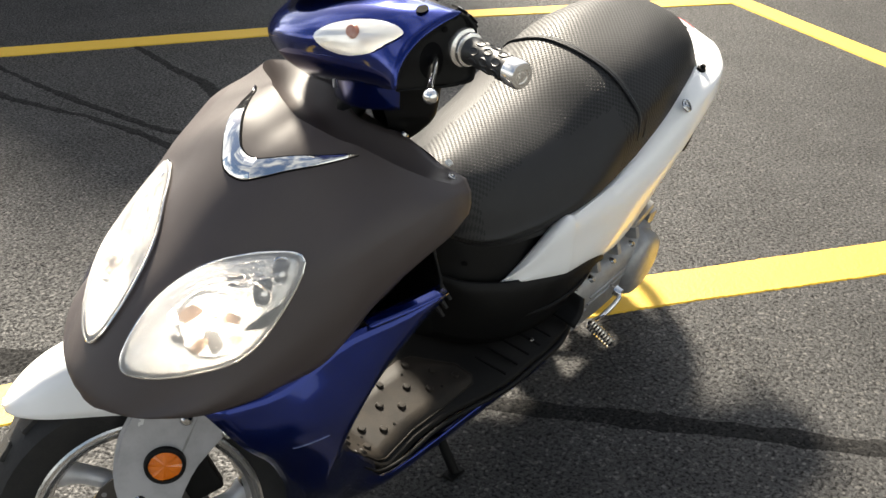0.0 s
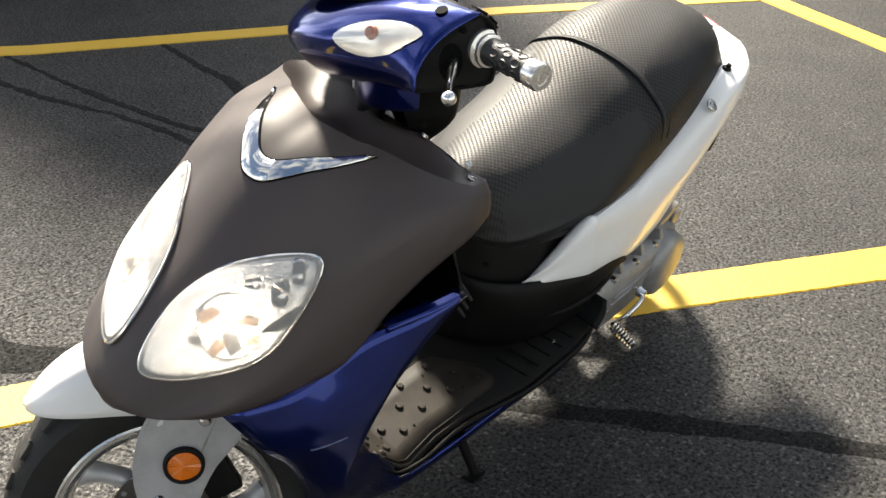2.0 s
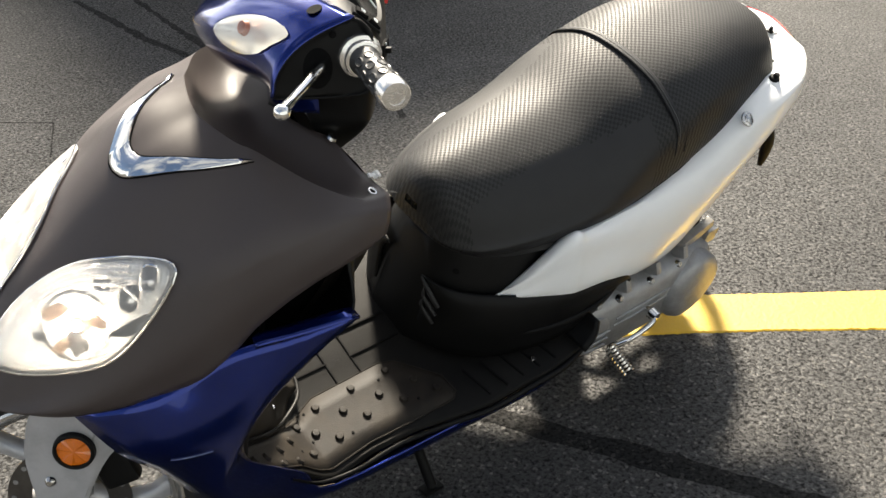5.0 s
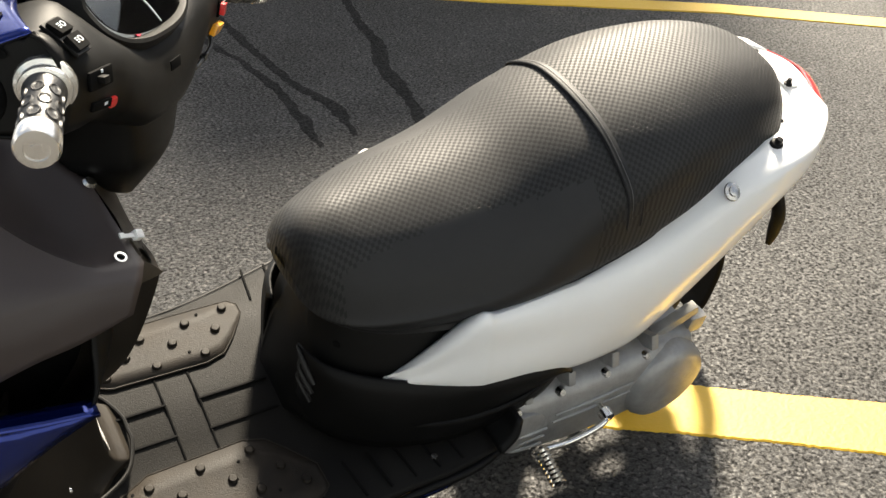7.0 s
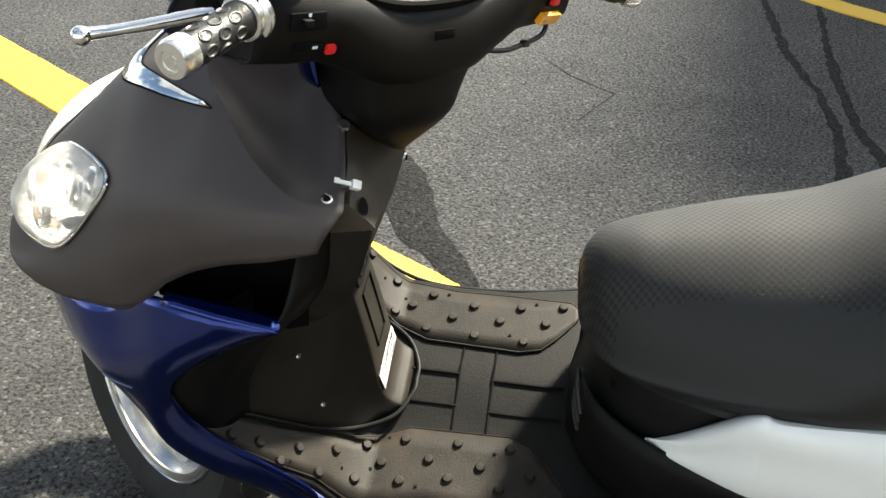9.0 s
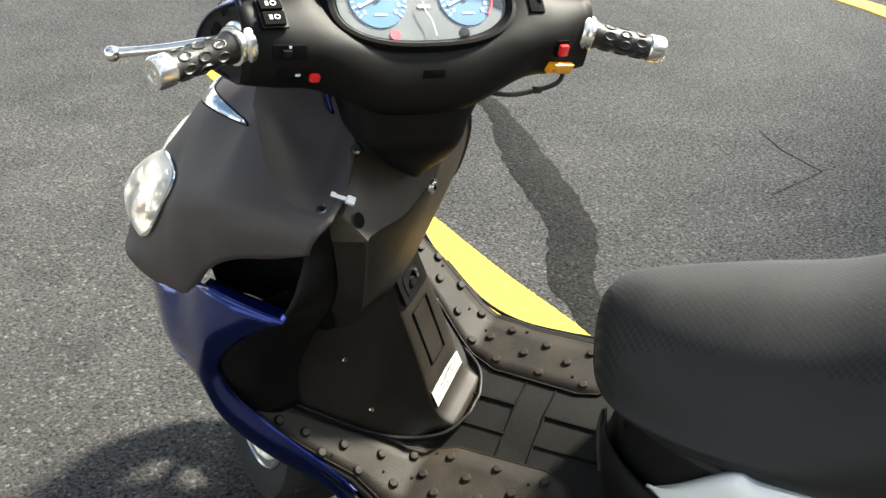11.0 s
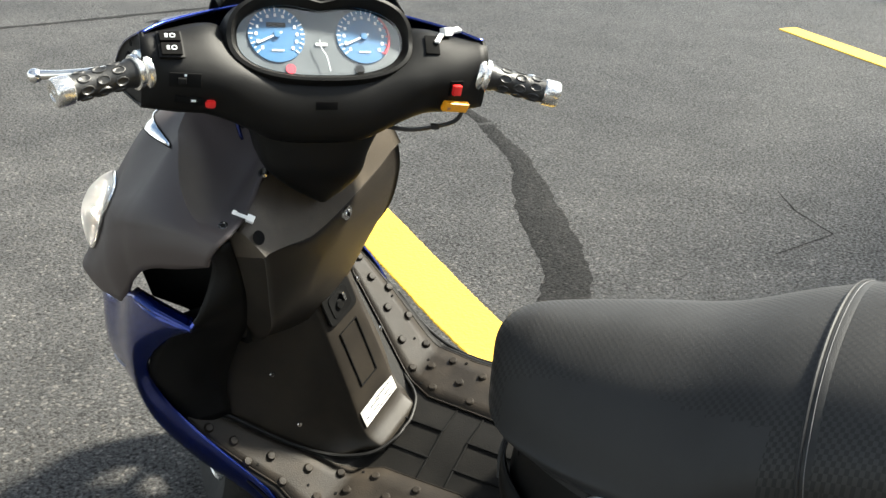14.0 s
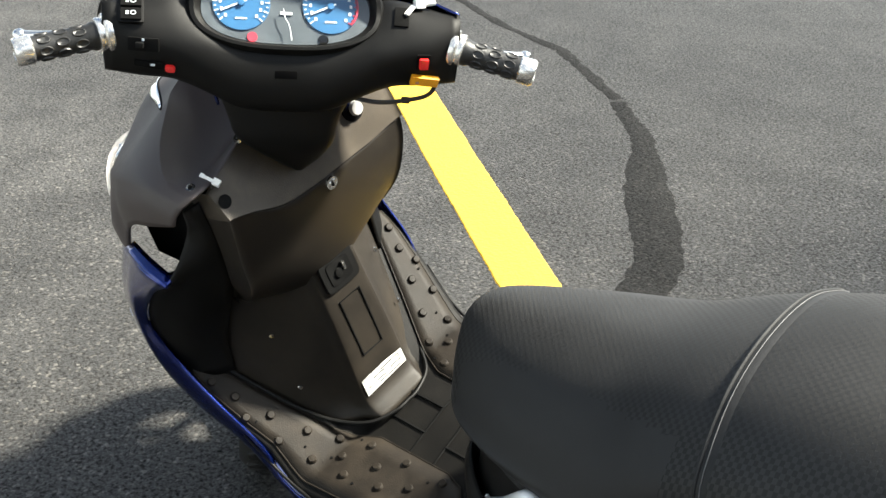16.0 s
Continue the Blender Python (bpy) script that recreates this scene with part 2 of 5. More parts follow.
WHITE = material("white_nylon", (0.80, 0.80, 0.78), rough=0.4, stain=0.2, stain_size=60, stain_color=(0.6, 0.6, 0.58))
LABEL = material("worn_label", (0.72, 0.71, 0.68), rough=0.5, stain=0.9, stain_size=55, stain_color=(0.05, 0.05, 0.05))
ORANGE = material("orange_lens", (0.85, 0.20, 0.01), rough=0.15, coat=1.0, grain=0.5, grain_size=240, stain=0.3, stain_size=60, stain_color=(0.6, 0.12, 0.01))
REDLENS = material("red_lens", (0.74, 0.09, 0.10), rough=0.15, coat=1.0, stain=0.3, stain_size=40, stain_color=(0.72, 0.2, 0.2))
SIGBULB = material("dull_orange_bulb", (0.35, 0.12, 0.07), rough=0.3, stain=0.4, stain_size=60, stain_color=(0.6, 0.5, 0.45))
DISC = material("dark_disc_steel", (0.16, 0.155, 0.15), rough=0.35, metal=1.0, stain=0.5, stain_size=40, stain_color=(0.08, 0.075, 0.07))
REDPLASTIC = material("red_plastic", (0.75, 0.02, 0.02), rough=0.35, coat=0.4, stain=0.2, stain_size=80)
AMBER = material("amber_plastic", (0.85, 0.36, 0.01), rough=0.4, coat=0.3, stain=0.2, stain_size=80)
RIM = material("polished_rim_alloy", (0.62, 0.61, 0.59), rough=0.24, metal=0.9, stain=0.5, stain_size=30, stain_color=(0.34, 0.33, 0.31), rough_var=0.08)
SCRAPE = material("paint_scrape", (0.16, 0.18, 0.26), rough=0.4, stain=0.5, stain_size=90)
BRASS = material("warm_reflection_metal", (0.26, 0.18, 0.125), rough=0.3, metal=0.4, stain=0.4, stain_size=80)
LENS = glassy("clear_lens", (0.97, 0.97, 0.96))
# headlight lens with its milky glare mixed in as white
GLARELENS = glassy("glare_lens", (0.97, 0.97, 0.96), glare=0.28)
GLOW = glowing("lit_bulb", (1.0, 0.90, 0.78), 110.0)
CLEARTAIL = material("frosted_lens", (0.78, 0.74, 0.72), rough=0.2, coat=1.0, stain=0.3, stain_size=40)
DIALBLUE = material("dial_blue", (0.034, 0.135, 0.30), rough=0.4, stain=0.35, stain_size=50, stain_color=(0.06, 0.20, 0.40))
DIALGREY = material("dial_grey", (0.075, 0.09, 0.105), rough=0.4, stain=0.4, stain_size=30)
PRINT = material("white_print", (0.75, 0.80, 0.84), rough=0.5, stain=0.2, stain_size=80)
REDPRINT = material("red_print", (0.42, 0.03, 0.06), rough=0.5, stain=0.2, stain_size=80)
MIRROR = material("mirror_reflector", (0.95, 0.95, 0.94), rough=0.10, metal=0.92, stain=0.3, stain_size=45, stain_color=(0.80, 0.70, 0.60), rough_var=0.05)
REFLECTOR = material("lamp_reflector", (0.92, 0.92, 0.90), rough=0.18, metal=0.45, stain=0.35, stain_size=30, stain_color=(0.65, 0.63, 0.6))


def faceted(name):
    """A mirror-bright lamp reflector pressed in many small facets."""
    m = material(name, (0.95, 0.95, 0.93), rough=0.2, metal=0.15, stain=0.35, stain_size=22, stain_color=(0.80, 0.74, 0.68))
    n, l = m.node_tree.nodes, m.node_tree.links
    tc = next(k for k in n if k.bl_idname == "ShaderNodeTexCoord")
    v = n.new("ShaderNodeTexVoronoi")
    v.inputs["Scale"].default_value = 28
    bump = n.new("ShaderNodeBump")
    bump.inputs["Strength"].default_value, bump.inputs["Distance"].default_value = 0.8, 0.004
    l.new(tc.outputs["Object"], v.inputs["Vector"])
    l.new(v.outputs["Distance"], bump.inputs["Height"])
    l.new(bump.outputs["Normal"], n["Principled BSDF"].inputs["Normal"])
    return m


FACETS = faceted("faceted_reflector")


# ---- shaping tools ----
def crom(pts, per, closed=False):
    """Points of a smooth curve through the given ones, per steps between two of them."""
    p = [Vector(q) for q in pts]
    n, out = len(p), []
    for i in range(n if closed else n - 1):
        if closed:
            a, b, c, d = (p[(i + k) % n] for k in (-1, 0, 1, 2))
        else:
            b, c = p[i], p[i + 1]
            a = p[i - 1] if i else b * 2 - c
            d = p[i + 2] if i + 2 < n else c * 2 - b
        for k in range(per):
            t = k / per
            out.append(0.5 * (2 * b + (c - a) * t + (2 * a - 5 * b + 4 * c - d) * t * t + (3 * b - a - 3 * c + d) * t ** 3))
    if not closed:
        out.append(p[-1])
    return out


def grid(rows, wrap=False, cap=False):
    """A bmesh of quads over rows of points."""
    bm = bmesh.new()
    v = [[bm.verts.new(q) for q in row] for row in rows]
    m = len(rows[0])
    for i in range(len(rows) - 1):
        for j in range(m if wrap else m - 1):
            k = (j + 1) % m
            bm.faces.new((v[i][j], v[i + 1][j], v[i + 1][k], v[i][k]))
    if cap:
        bm.faces.new(v[0][::-1] if not wrap else v[0])
        bm.faces.new(v[-1] if not wrap else v[-1][::-1])
    bmesh.ops.remove_doubles(bm, verts=bm.verts, dist=1e-5)
    bmesh.ops.recalc_face_normals(bm, faces=bm.faces)
    return bm


def loft(sections, across=4, along=4, wrap=False, cap=False):
    """A smooth skin over cross sections, each a list of points of equal number."""
    rings = [crom(s, across, wrap) for s in sections]
    cols = [crom([r[j] for r in rings], along) for j in range(len(rings[0]))]
    rows = [[c[i] for c in cols] for i in range(len(cols[0]))]
    return grid(rows, wrap, cap)


def loft_panels(sections, joins, across=4, along=4, breaks=()):
    """Like loft, but the skin keeps an edge at the columns named in joins."""
    n = len(sections[0])
    marks = [0, *joins, n - 1]
    rings = []
    for s in sections:
        ring = []
        for a, b in zip(marks, marks[1:]):
            ring += crom(s[a:b + 1], across)[:-1]
        rings.append(ring + [Vector(s[-1])])
    cols = []
    cuts = [0, *breaks, len(sections) - 1]
    for j in range(len(rings[0])):
        line = [r[j] for r in rings]
        col = []
        for a, b in zip(cuts, cuts[1:]):
            col += crom(line[a:b + 1], along)[:-1]
        cols.append(col + [line[-1]])
    return grid([[c[i] for c in cols] for i in range(len(cols[0]))])


def mirrored(half):
    """A half profile from the middle outwards to the left, made whole: right end, middle, left end."""
    return [(x, -y, z) for x, y, z in half[:0:-1]] + list(half)


def tube(pts, r, seg=12, per=6, ends=True):
    """A rod along a smooth curve; r is a radius or one for each point."""
    rs = [r] * len(pts) if isinstance(r, (int, float)) else list(r)
    path = crom([(*p, q) for p, q in zip(pts, rs)], per)
    rows = []
    side = None
    for i, q in enumerate(path):
        d = (path[min(i + 1, len(path) - 1)] - path[max(i - 1, 0)]).to_3d().normalized()
        if side is None:
            side = d.orthogonal().normalized()
        side = (side - d * side.dot(d)).normalized()
        up = d.cross(side)
        rows.append([q.to_3d() + (side * math.cos(a) + up * math.sin(a)) * q[3] for a in (2 * math.pi * k / seg for k in range(seg))])
    return grid(rows, wrap=True, cap=ends)


def lathe(profile, m=None, seg=32, squash=1.0, fill=True):
    """A turned body: (radius, height) pairs round the z axis, then moved by m."""
    rows = [[Vector((r * math.cos(a), r * squash * math.sin(a), h)) for a in (2 * math.pi * k / seg for k in range(seg))] for r, h in profile]
    bm = grid(rows, wrap=True)
    holes = [e for e in bm.edges if e.is_boundary]
    if fill and holes and profile[0][0] > 0 and profile[0] != profile[-1]:
        bmesh.ops.holes_fill(bm, edges=holes)
    bmesh.ops.recalc_face_normals(bm, faces=bm.faces)
    if m is not None:
        bm.transform(m)
    return bm


def block(size, m=None, bevel=0.003, seg=2, taper=1.0):
    """A box with rounded edges; its top may be narrower than its foot."""
    bm = bmesh.new()
    bmesh.ops.create_cube(bm, size=1)
    for v in bm.verts:
        k = taper if v.co.z > 0 else 1
        v.co = Vector((v.co.x * size[0] * k, v.co.y * size[1] * k, v.co.z * size[2]))
    if bevel:
        bmesh.ops.bevel(bm, geom=bm.edges[:], offset=bevel, segments=seg, profile=0.7, affect="EDGES")
    if m is not None:
        bm.transform(m)
    return bm


def plate(outline, depth, m=None, bevel=0.0015):
    """A flat outline (x, y) given thickness upwards along z."""
    bm = bmesh.new()
    f = bm.faces.new([bm.verts.new((x, y, 0)) for x, y in outline])
    if f.normal.z < 0:
        f.normal_flip()
    top = bmesh.ops.extrude_face_region(bm, geom=[f])["geom"]
    bmesh.ops.translate(bm, verts=[v for v in top if isinstance(v, bmesh.types.BMVert)], vec=(0, 0, depth))
    bmesh.ops.recalc_face_normals(bm, faces=bm.faces)
    if bevel:
        bmesh.ops.bevel(bm, geom=[e for e in bm.edges if e.calc_face_angle(0) > 0.6], offset=bevel, segments=2, affect="EDGES")
    if m is not None:
        bm.transform(m)
    return bm


def merged(*parts):
    """Several pieces of one part in one bmesh."""
    out = bmesh.new()
    for b in parts:
        me = bpy.data.meshes.new("piece")
        b.to_mesh(me)
        out.from_mesh(me)
        bpy.data.meshes.remove(me)
        b.free()
    return out


def part(name, bm, mat, parent=None, label="", thick=0.0, sharp=40, m=None, out=None):
    """Link a bmesh as one mesh object under a thing or a part."""
    if thick:                                      # shells grow inwards
        mid = sum((v.co for v in bm.verts), Vector()) / len(bm.verts)
        if sum(f.normal.dot(Vector(out) if out else f.calc_center_median() - mid) * f.calc_area() for f in bm.faces) < 0:
            bmesh.ops.reverse_faces(bm, faces=bm.faces[:])
    if m is not None:
        bm.transform(m)
    me = bpy.data.meshes.new(name)
    bm.to_mesh(me)
    bm.free()
    for mt in (mat if isinstance(mat, (list, tuple)) else [mat]):
        me.materials.append(mt)
    me.shade_smooth()
    me.set_sharp_from_angle(angle=radians(sharp))
    ob = new(name, me)
    if parent is not None:
        ob.parent = parent
    if thick:
        s = ob.modifiers.new("thickness", "SOLIDIFY")
        s.thickness, s.offset = thick, -1
    return tagged(ob, label)


def facing(at, normal, up=(0, 0, 1)):
    """A pose at a place whose z axis points along a normal and whose y axis is as near to up as can be."""
    z = Vector(normal).normalized()
    x = Vector(up).cross(z).normalized()
    y = z.cross(x)
    m = Matrix((x, y, z)).transposed().to_4x4()
    m.translation = at
    return m


def stadium(w, h, n=8, power=2.6):
    return [(w / 2 * math.copysign(abs(math.cos(a)) ** (2 / power), math.cos(a)), h / 2 * math.copysign(abs(math.sin(a)) ** (2 / power), math.sin(a)))
            for a in (2 * math.pi * k / (4 * n) for k in range(4 * n))]


# ---- the parking ground ----
def ground_strip(pts, z, ragged=0.006, step=0.03, seed=1):
    """A low strip along (x, y, width) points on the ground, with uneven edges and a rim that goes down to the ground."""
    rnd = random.Random(seed)
    path, rows = [], []
    for a, b in zip(pts, pts[1:]):
        n = max(2, int((Vector(b[:2]) - Vector(a[:2])).length / step))
        path += [Vector(a).lerp(Vector(b), k / n) for k in range(n)]
    path.append(Vector(pts[-1]))
    for i, q in enumerate(path):
        d = (path[min(i + 2, len(path) - 1)] - path[max(i - 2, 0)]).to_2d().normalized()
        s = Vector((-d.y, d.x))
        e0, e1 = (q.z / 2 + rnd.uniform(-ragged, ragged) * .5 + ragged * .8 * noise.noise((q.x * 6, q.y * 6, seed + k)) for k in (0, 9))
        a, b = q.to_2d() + s * e0, q.to_2d() - s * e1
        rows.append([(*a, 0.0005), (*(a - s * 0.004), z), (*q.to_2d(), z * 1.15), (*(b + s * 0.004), z), (*b, 0.0005)])
    return grid(rows)


bm = bmesh.new()
bmesh.ops.create_grid(bm, x_segments=8, y_segments=8, size=300)
tagged(part("ground", bm, ASPHALT), "worn grey asphalt of a parking lot with pale stones", "asphalt", kind="structure")

near_line = [(-2.9, 1.06, .18), (-1.49, .235, .18), (-.87, -.135, .17), (.45, -.83, .17), (.84, -1.012, .175), (1.8, -1.515, .19), (2.3, -1.785, .19), (2.9, -2.1, .19)]
far_line = [(1.45, -5.06, .13), (.5, -4.47, .14), (-.68, -3.56, .15), (-1.79, -2.94, .15), (-2.75, -2.46, .14), (-3.98, -1.62, .14)]
cross_line = [(-4.9, -3.35, .14), (-4.1, -1.74, .14), (-3.37, -.235, .14), (-2.75, 1.06, .14)]
for k, (pts, label) in enumerate(((near_line, "worn yellow parking line running under the scooter"), (far_line, "worn yellow line of the next parking bay"),
                                  (cross_line, "worn yellow line closing the parking bays"))):
    tagged(part("parking_line", ground_strip(pts, 0.004 + 0.0012 * k, 0.004, step=0.006, seed=k + 3), YELLOW), label, "road marking", "painted parking lines", "structure")

bay_crack = [(1.74, -2.41, 0.06), (1.36, -2.13, 0.09), (1.08, -1.81, 0.15), (0.82, -1.55, 0.17), (0.67, -1.38, 0.15), (0.55, -1.12, 0.13), (0.4, -0.95, 0.08), (0.1, -0.5, 0.05), (-0.19, -0.11, 0.045), (-0.315, 0.09, 0.06), (-0.46, 0.3, 0.065), (-0.66, 0.62, 0.06), (-1.0, 1.12, 0.05)]
side_crack = [(3.98, -3.7, 0.09), (3.66, -3.32, 0.1), (3.72, -3.18, 0.06), (2.98, -2.91, 0.05), (2.45, -2.8, 0.06), (1.76, -2.43, 0.06)]
far_crack = [(6.1, 0.2, 0.05), (5.49, -1.08, 0.05), (4.91, -2.16, 0.05), (4.44, -3.36, 0.06), (4.18, -3.78, 0.07), (4.3, -4.88, 0.05), (4.2, -5.58, 0.05), (3.95, -6.5, 0.05), (3.5, -7.5, 0.05), (3.2, -7.85, 0.05), (2.6, -7.7, 0.05)]
tail_crack = [(-1.2, -3.3, 0.04), (-1.12, -2.8, 0.04), (-1.1, -2.54, 0.06), (-1.02, -2.26, 0.06), (-0.98, -1.86, 0.05), (-0.9, -1.6, 0.02)]
twin_crack = [(-0.33, -3.6, 0.03), (-0.41, -2.94, 0.04), (-0.47, -2.69, 0.04), (-0.53, -2.5, 0.03), (-0.58, -2.15, 0.04), (-0.58, -1.85, 0.05), (-0.57, -1.65, 0.02)]
third_crack = [(-0.57, -3.6, 0.03), (-0.58, -2.99, 0.03), (-0.6, -2.65, 0.04), (-0.65, -2.2, 0.04), (-0.72, -1.95, 0.05), (-0.7, -1.7, 0.02)]
hair_crack = [(0.46, -2.48, 0.005), (0.33, -2.33, 0.006), (0.16, -2.22, 0.006), (0.25, -1.94, 0.003)]
for k, pts in enumerate((bay_crack, side_crack, far_crack, tail_crack, twin_crack, third_crack, hair_crack)):
    tagged(part("sealed_crack", ground_strip(pts, 0.0015, min(0.014, max(q[2] for q in pts) * .3), seed=k + 20), TAR), "irregular dark band of crack sealer in the asphalt", "crack", "sealed cracks", "structure")

# grass verge beyond the bays
bm = bmesh.new()
rnd = random.Random(5)
edge, along, out = Vector((-4.75, -.82)), Vector((-.59, -.81)), Vector((-.81, .59))
for k in range(13000):
    q = edge + along * rnd.uniform(-.9, 2.4) + out * (rnd.random() ** 0.8) * 1.1
    h, a, w = rnd.uniform(.02, .075), rnd.uniform(0, 6.28), rnd.uniform(.003, .007)
    s, lean_by = Vector((math.cos(a), math.sin(a), 0)), Vector((rnd.uniform(-.03, .03), rnd.uniform(-.03, .03), 0))
    base = Vector((q.x, q.y, 0.0))
    bm.faces.new([bm.verts.new(base - s * w), bm.verts.new(base + s * w), bm.verts.new(base + lean_by + Vector((0, 0, h)))])
tagged(part("grass", bm, GRASS), "short dry green grass along the lot's edge", "grass", kind="stuff")

from mathutils.bvhtree import BVHTree

# plain walls out of view, added to shade the bays' far side and shape the light
def unseen_wall(corners, height, mat=None, label="unseen dark brown wall added to cast shade and block sky"):
    bm = plate(corners, height, None, .02)
    return tagged(part("added_wall", bm, mat or DARKWALL), label, "wall", kind="structure")


# tall block added for the shade over the bays
unseen_wall([(-5.9, -7.5), (-3.4, -7.5), (-3.4, -11.8), (-5.9, -11.8)], 7.6)
# low dark wall added to keep bright sky out of the asphalt's reflections
unseen_wall([(-14, -8.4), (-6.0, -8.4), (-6.0, -9.6), (-14, -9.6)], 3.6)
# pale wall added as a bounce for the scooter's left side
unseen_wall([(-9, 7.4), (9, 7.4), (9, 7.0), (-9, 7.0)], 5.2, PALEWALL, "unseen pale wall added to bounce light onto the scooter")
# dark wall added to dim the sky light on rear-facing parts
unseen_wall([(-9.4, -7), (-9.0, -7), (-9.0, 6), (-9.4, 6)], 4.4)
# second low wall added against the horizon sky, like the one above
unseen_wall([(-3.3, -8.4), (0.2, -8.4), (0.2, -9.6), (-3.3, -9.6)], 2.6)

# ---- the scooter ----
LEAN, YAW = 16.17, 7.3
scooter = tagged(new("motor_scooter"), "blue, silver and flat black motor scooter leaning on its side stand", "scooter")
scooter.matrix_world = Matrix.Translation((0.0327, -0.2549, 0)) @ Matrix.Rotation(radians(YAW), 4, "Z") @ Matrix.Rotation(radians(-LEAN), 4, "X")
RAKE, TURN = radians(27.4), radians(-43.3)
head = Vector((.2385, 0, 1.095))
STEER = Matrix.Translation(head) @ Matrix.Rotation(TURN, 4, Vector((-math.sin(RAKE), 0, math.cos(RAKE)))) @ Matrix.Translation(-head)


def skew(y, z, k=.075):
    """The right side of the leg shield stands closer in towards the top."""
    return y + (k * min(1, max(0, (z - .56) / .18)) if y < 0 else 0)


def P(name, bm, mat, parent=None, label="", **k):
    return part(name, bm, mat, parent or scooter, label, **k)


# seat: rider's half and pillion's half on one cushion
def seat_ring(x, w, zt, zb):
    tuck = max(0, min(1, (x + .30) / .28))
    rider = max(0, min(1, (x + .52) / .16)) * max(0, min(1, (-x + .02) / .08))
    c = .010 + .018 * rider
    fall = .078 + .030 * rider
    half = [(x, 0, zt), (x, .42 * w, zt - c * .7), (x, .74 * w, zt - c * 1.5 - .022), (x, .94 * w, zt - fall), (x, w, min(zt - fall - .015, zb + .055)), (x, (.95 - .10 * tuck) * w, zb + .02), (x, (.86 - .26 * tuck) * w, zb)]
    return mirrored([(p[0], max(p[1], 0), max(p[2], zb + .002 * (6 - k))) for k, p in enumerate(half)])


seat_rows = [(.006, .018, .642, .612), (-.001, .058, .666, .586), (-.022, .100, .688, .560), (-.060, .134, .703, .545), (-.115, .160, .712, .538), (-.20, .185, .728, .55), (-.32, .20, .758, .565),
             (-.44, .197, .812, .585), (-.58, .190, .855, .63), (-.72, .174, .874, .685), (-.83, .150, .858, .73), (-.895, .112, .825, .745), (-.925, .06, .785, .75)]
seat_bm = loft([seat_ring(*r) for r in seat_rows], 8, 10, wrap=True, cap=True)
seat_tree = BVHTree.FromBMesh(seat_bm)
for f in seat_bm.faces:                       # plain vinyl on the flanks, weave on top and on the nose
    c = f.calc_center_median()
    f.material_index = 1 if -.44 < c.x < -.05 and (abs(c.y) > .088 + .05 * max(0, (-c.x - .25) / .2) or c.z < .62) else 0
seat = P("seat", seat_bm, [SEAT, VINYL], None, "black vinyl seat with an embossed weave")


strap = []
for k in range(33):
    a = radians(-68 + 136 * k / 32)
    hit = seat_tree.ray_cast(Vector((-.484 - .035 * (1 - math.cos(a)), 0, .62)), Vector((0, math.sin(a), math.cos(a))))
    strap.append(hit[0] - hit[1] * .0008 * (1 if hit[1].z > 0 else -1))
for s in (-.012, .012):
    P("piping", tube([(x + s * 1.15, y, z) for x, y, z in strap], .0026, 8, 1), PIPING, seat)
    P("stitching", tube([(x + s * .55, y, z + .0026) for x, y, z in strap], .0005, 5, 1), THREAD, seat)
P("strap", loft([[(x - .014, y, z + .0005), (x, y, z + .0022), (x + .014, y, z + .0005)] for x, y, z in strap], 3, 1), PIPING, seat, "dull black stitched seat strap", thick=.003)

# silver side panels, joined behind by the tail
def tail_y(y):
    """The rear bodywork sits a little off the middle."""
    return y * .8125 + .0375


def tail_at(x, y):
    """The same, drawing back towards the middle at the very end."""
    return tail_y(y) - .0275 * min(1, max(0, (-x - .80) / .13))


def side_section(x, ty, tz, my, mz, ly, lz, s):
    fl = .02 * min(1, max(0, (-x - .112) / .08))
    wide = .035 * min(1, max(0, (-x - .48) / .12))
    return [(x, s * (ty - fl - wide), tz - fl * .6 * (1 - wide / .035) + wide * .25), (x, s * ty, tz), (x, s * (ty * .3 + my * .7), tz * .5 + mz * .5 + .01), (x, s * my, mz), (x, s * (ly * .5 + my * .5 + .004), (lz + mz) / 2), (x, s * ly, lz), (x, s * (ly - fl), lz - fl * .2)]


panel_rows = [(-.112, .158, .458, .160, .456, .158, .453), (-.16, .178, .510, .192, .490, .198, .470), (-.235, .200, .600, .222, .545, .234, .474), (-.27, .202, .598, .226, .54, .238, .470),
              (-.35, .200, .600, .231, .535, .243, .466), (-.45, .199, .608, .237, .525, .240, .432), (-.58, .199, .642, .238, .556, .226, .420), (-.66, .205, .698, .238, .606, .216, .464),
              (-.72, .212, .742, .237, .662, .208, .512), (-.80, .212, .772, .228, .715, .195, .588), (-.88, .188, .779, .203, .740, .172, .66), (-.94, .150, .783, .160, .752, .132, .70), (-.972, .118, .784, .127, .758, .10, .725)]
for s in (1, -1):
    rows = [[(x, y if s > 0 else y - (y - tail_at(x, y)) * min(1, max(0, (-x - .45) / .3)), z) for x, y, z in side_section(*r, s)] for r in panel_rows]
    P("side_panel", loft(rows, 3, 4), SILVER, None, "silver painted side panel", thick=.004, out=(0, s, .2))
deck = [[(x, y, z + .006 * (1 - (y / (w + .001)) ** 2)) for y in (-w, -w * .5, 0, w * .5, w)] for x, w, z in
        ((-.70, .205, .728), (-.80, .205, .764), (-.885, .204, .774), (-.957, .128, .780), (-.993, .050, .783))]
deck = [[(x, tail_at(x, y), z) for x, y, z in r] for r in deck]
P("tail_deck", loft(deck, 3, 4), SILVER, None, thick=.004, out=(0, 0, 1))
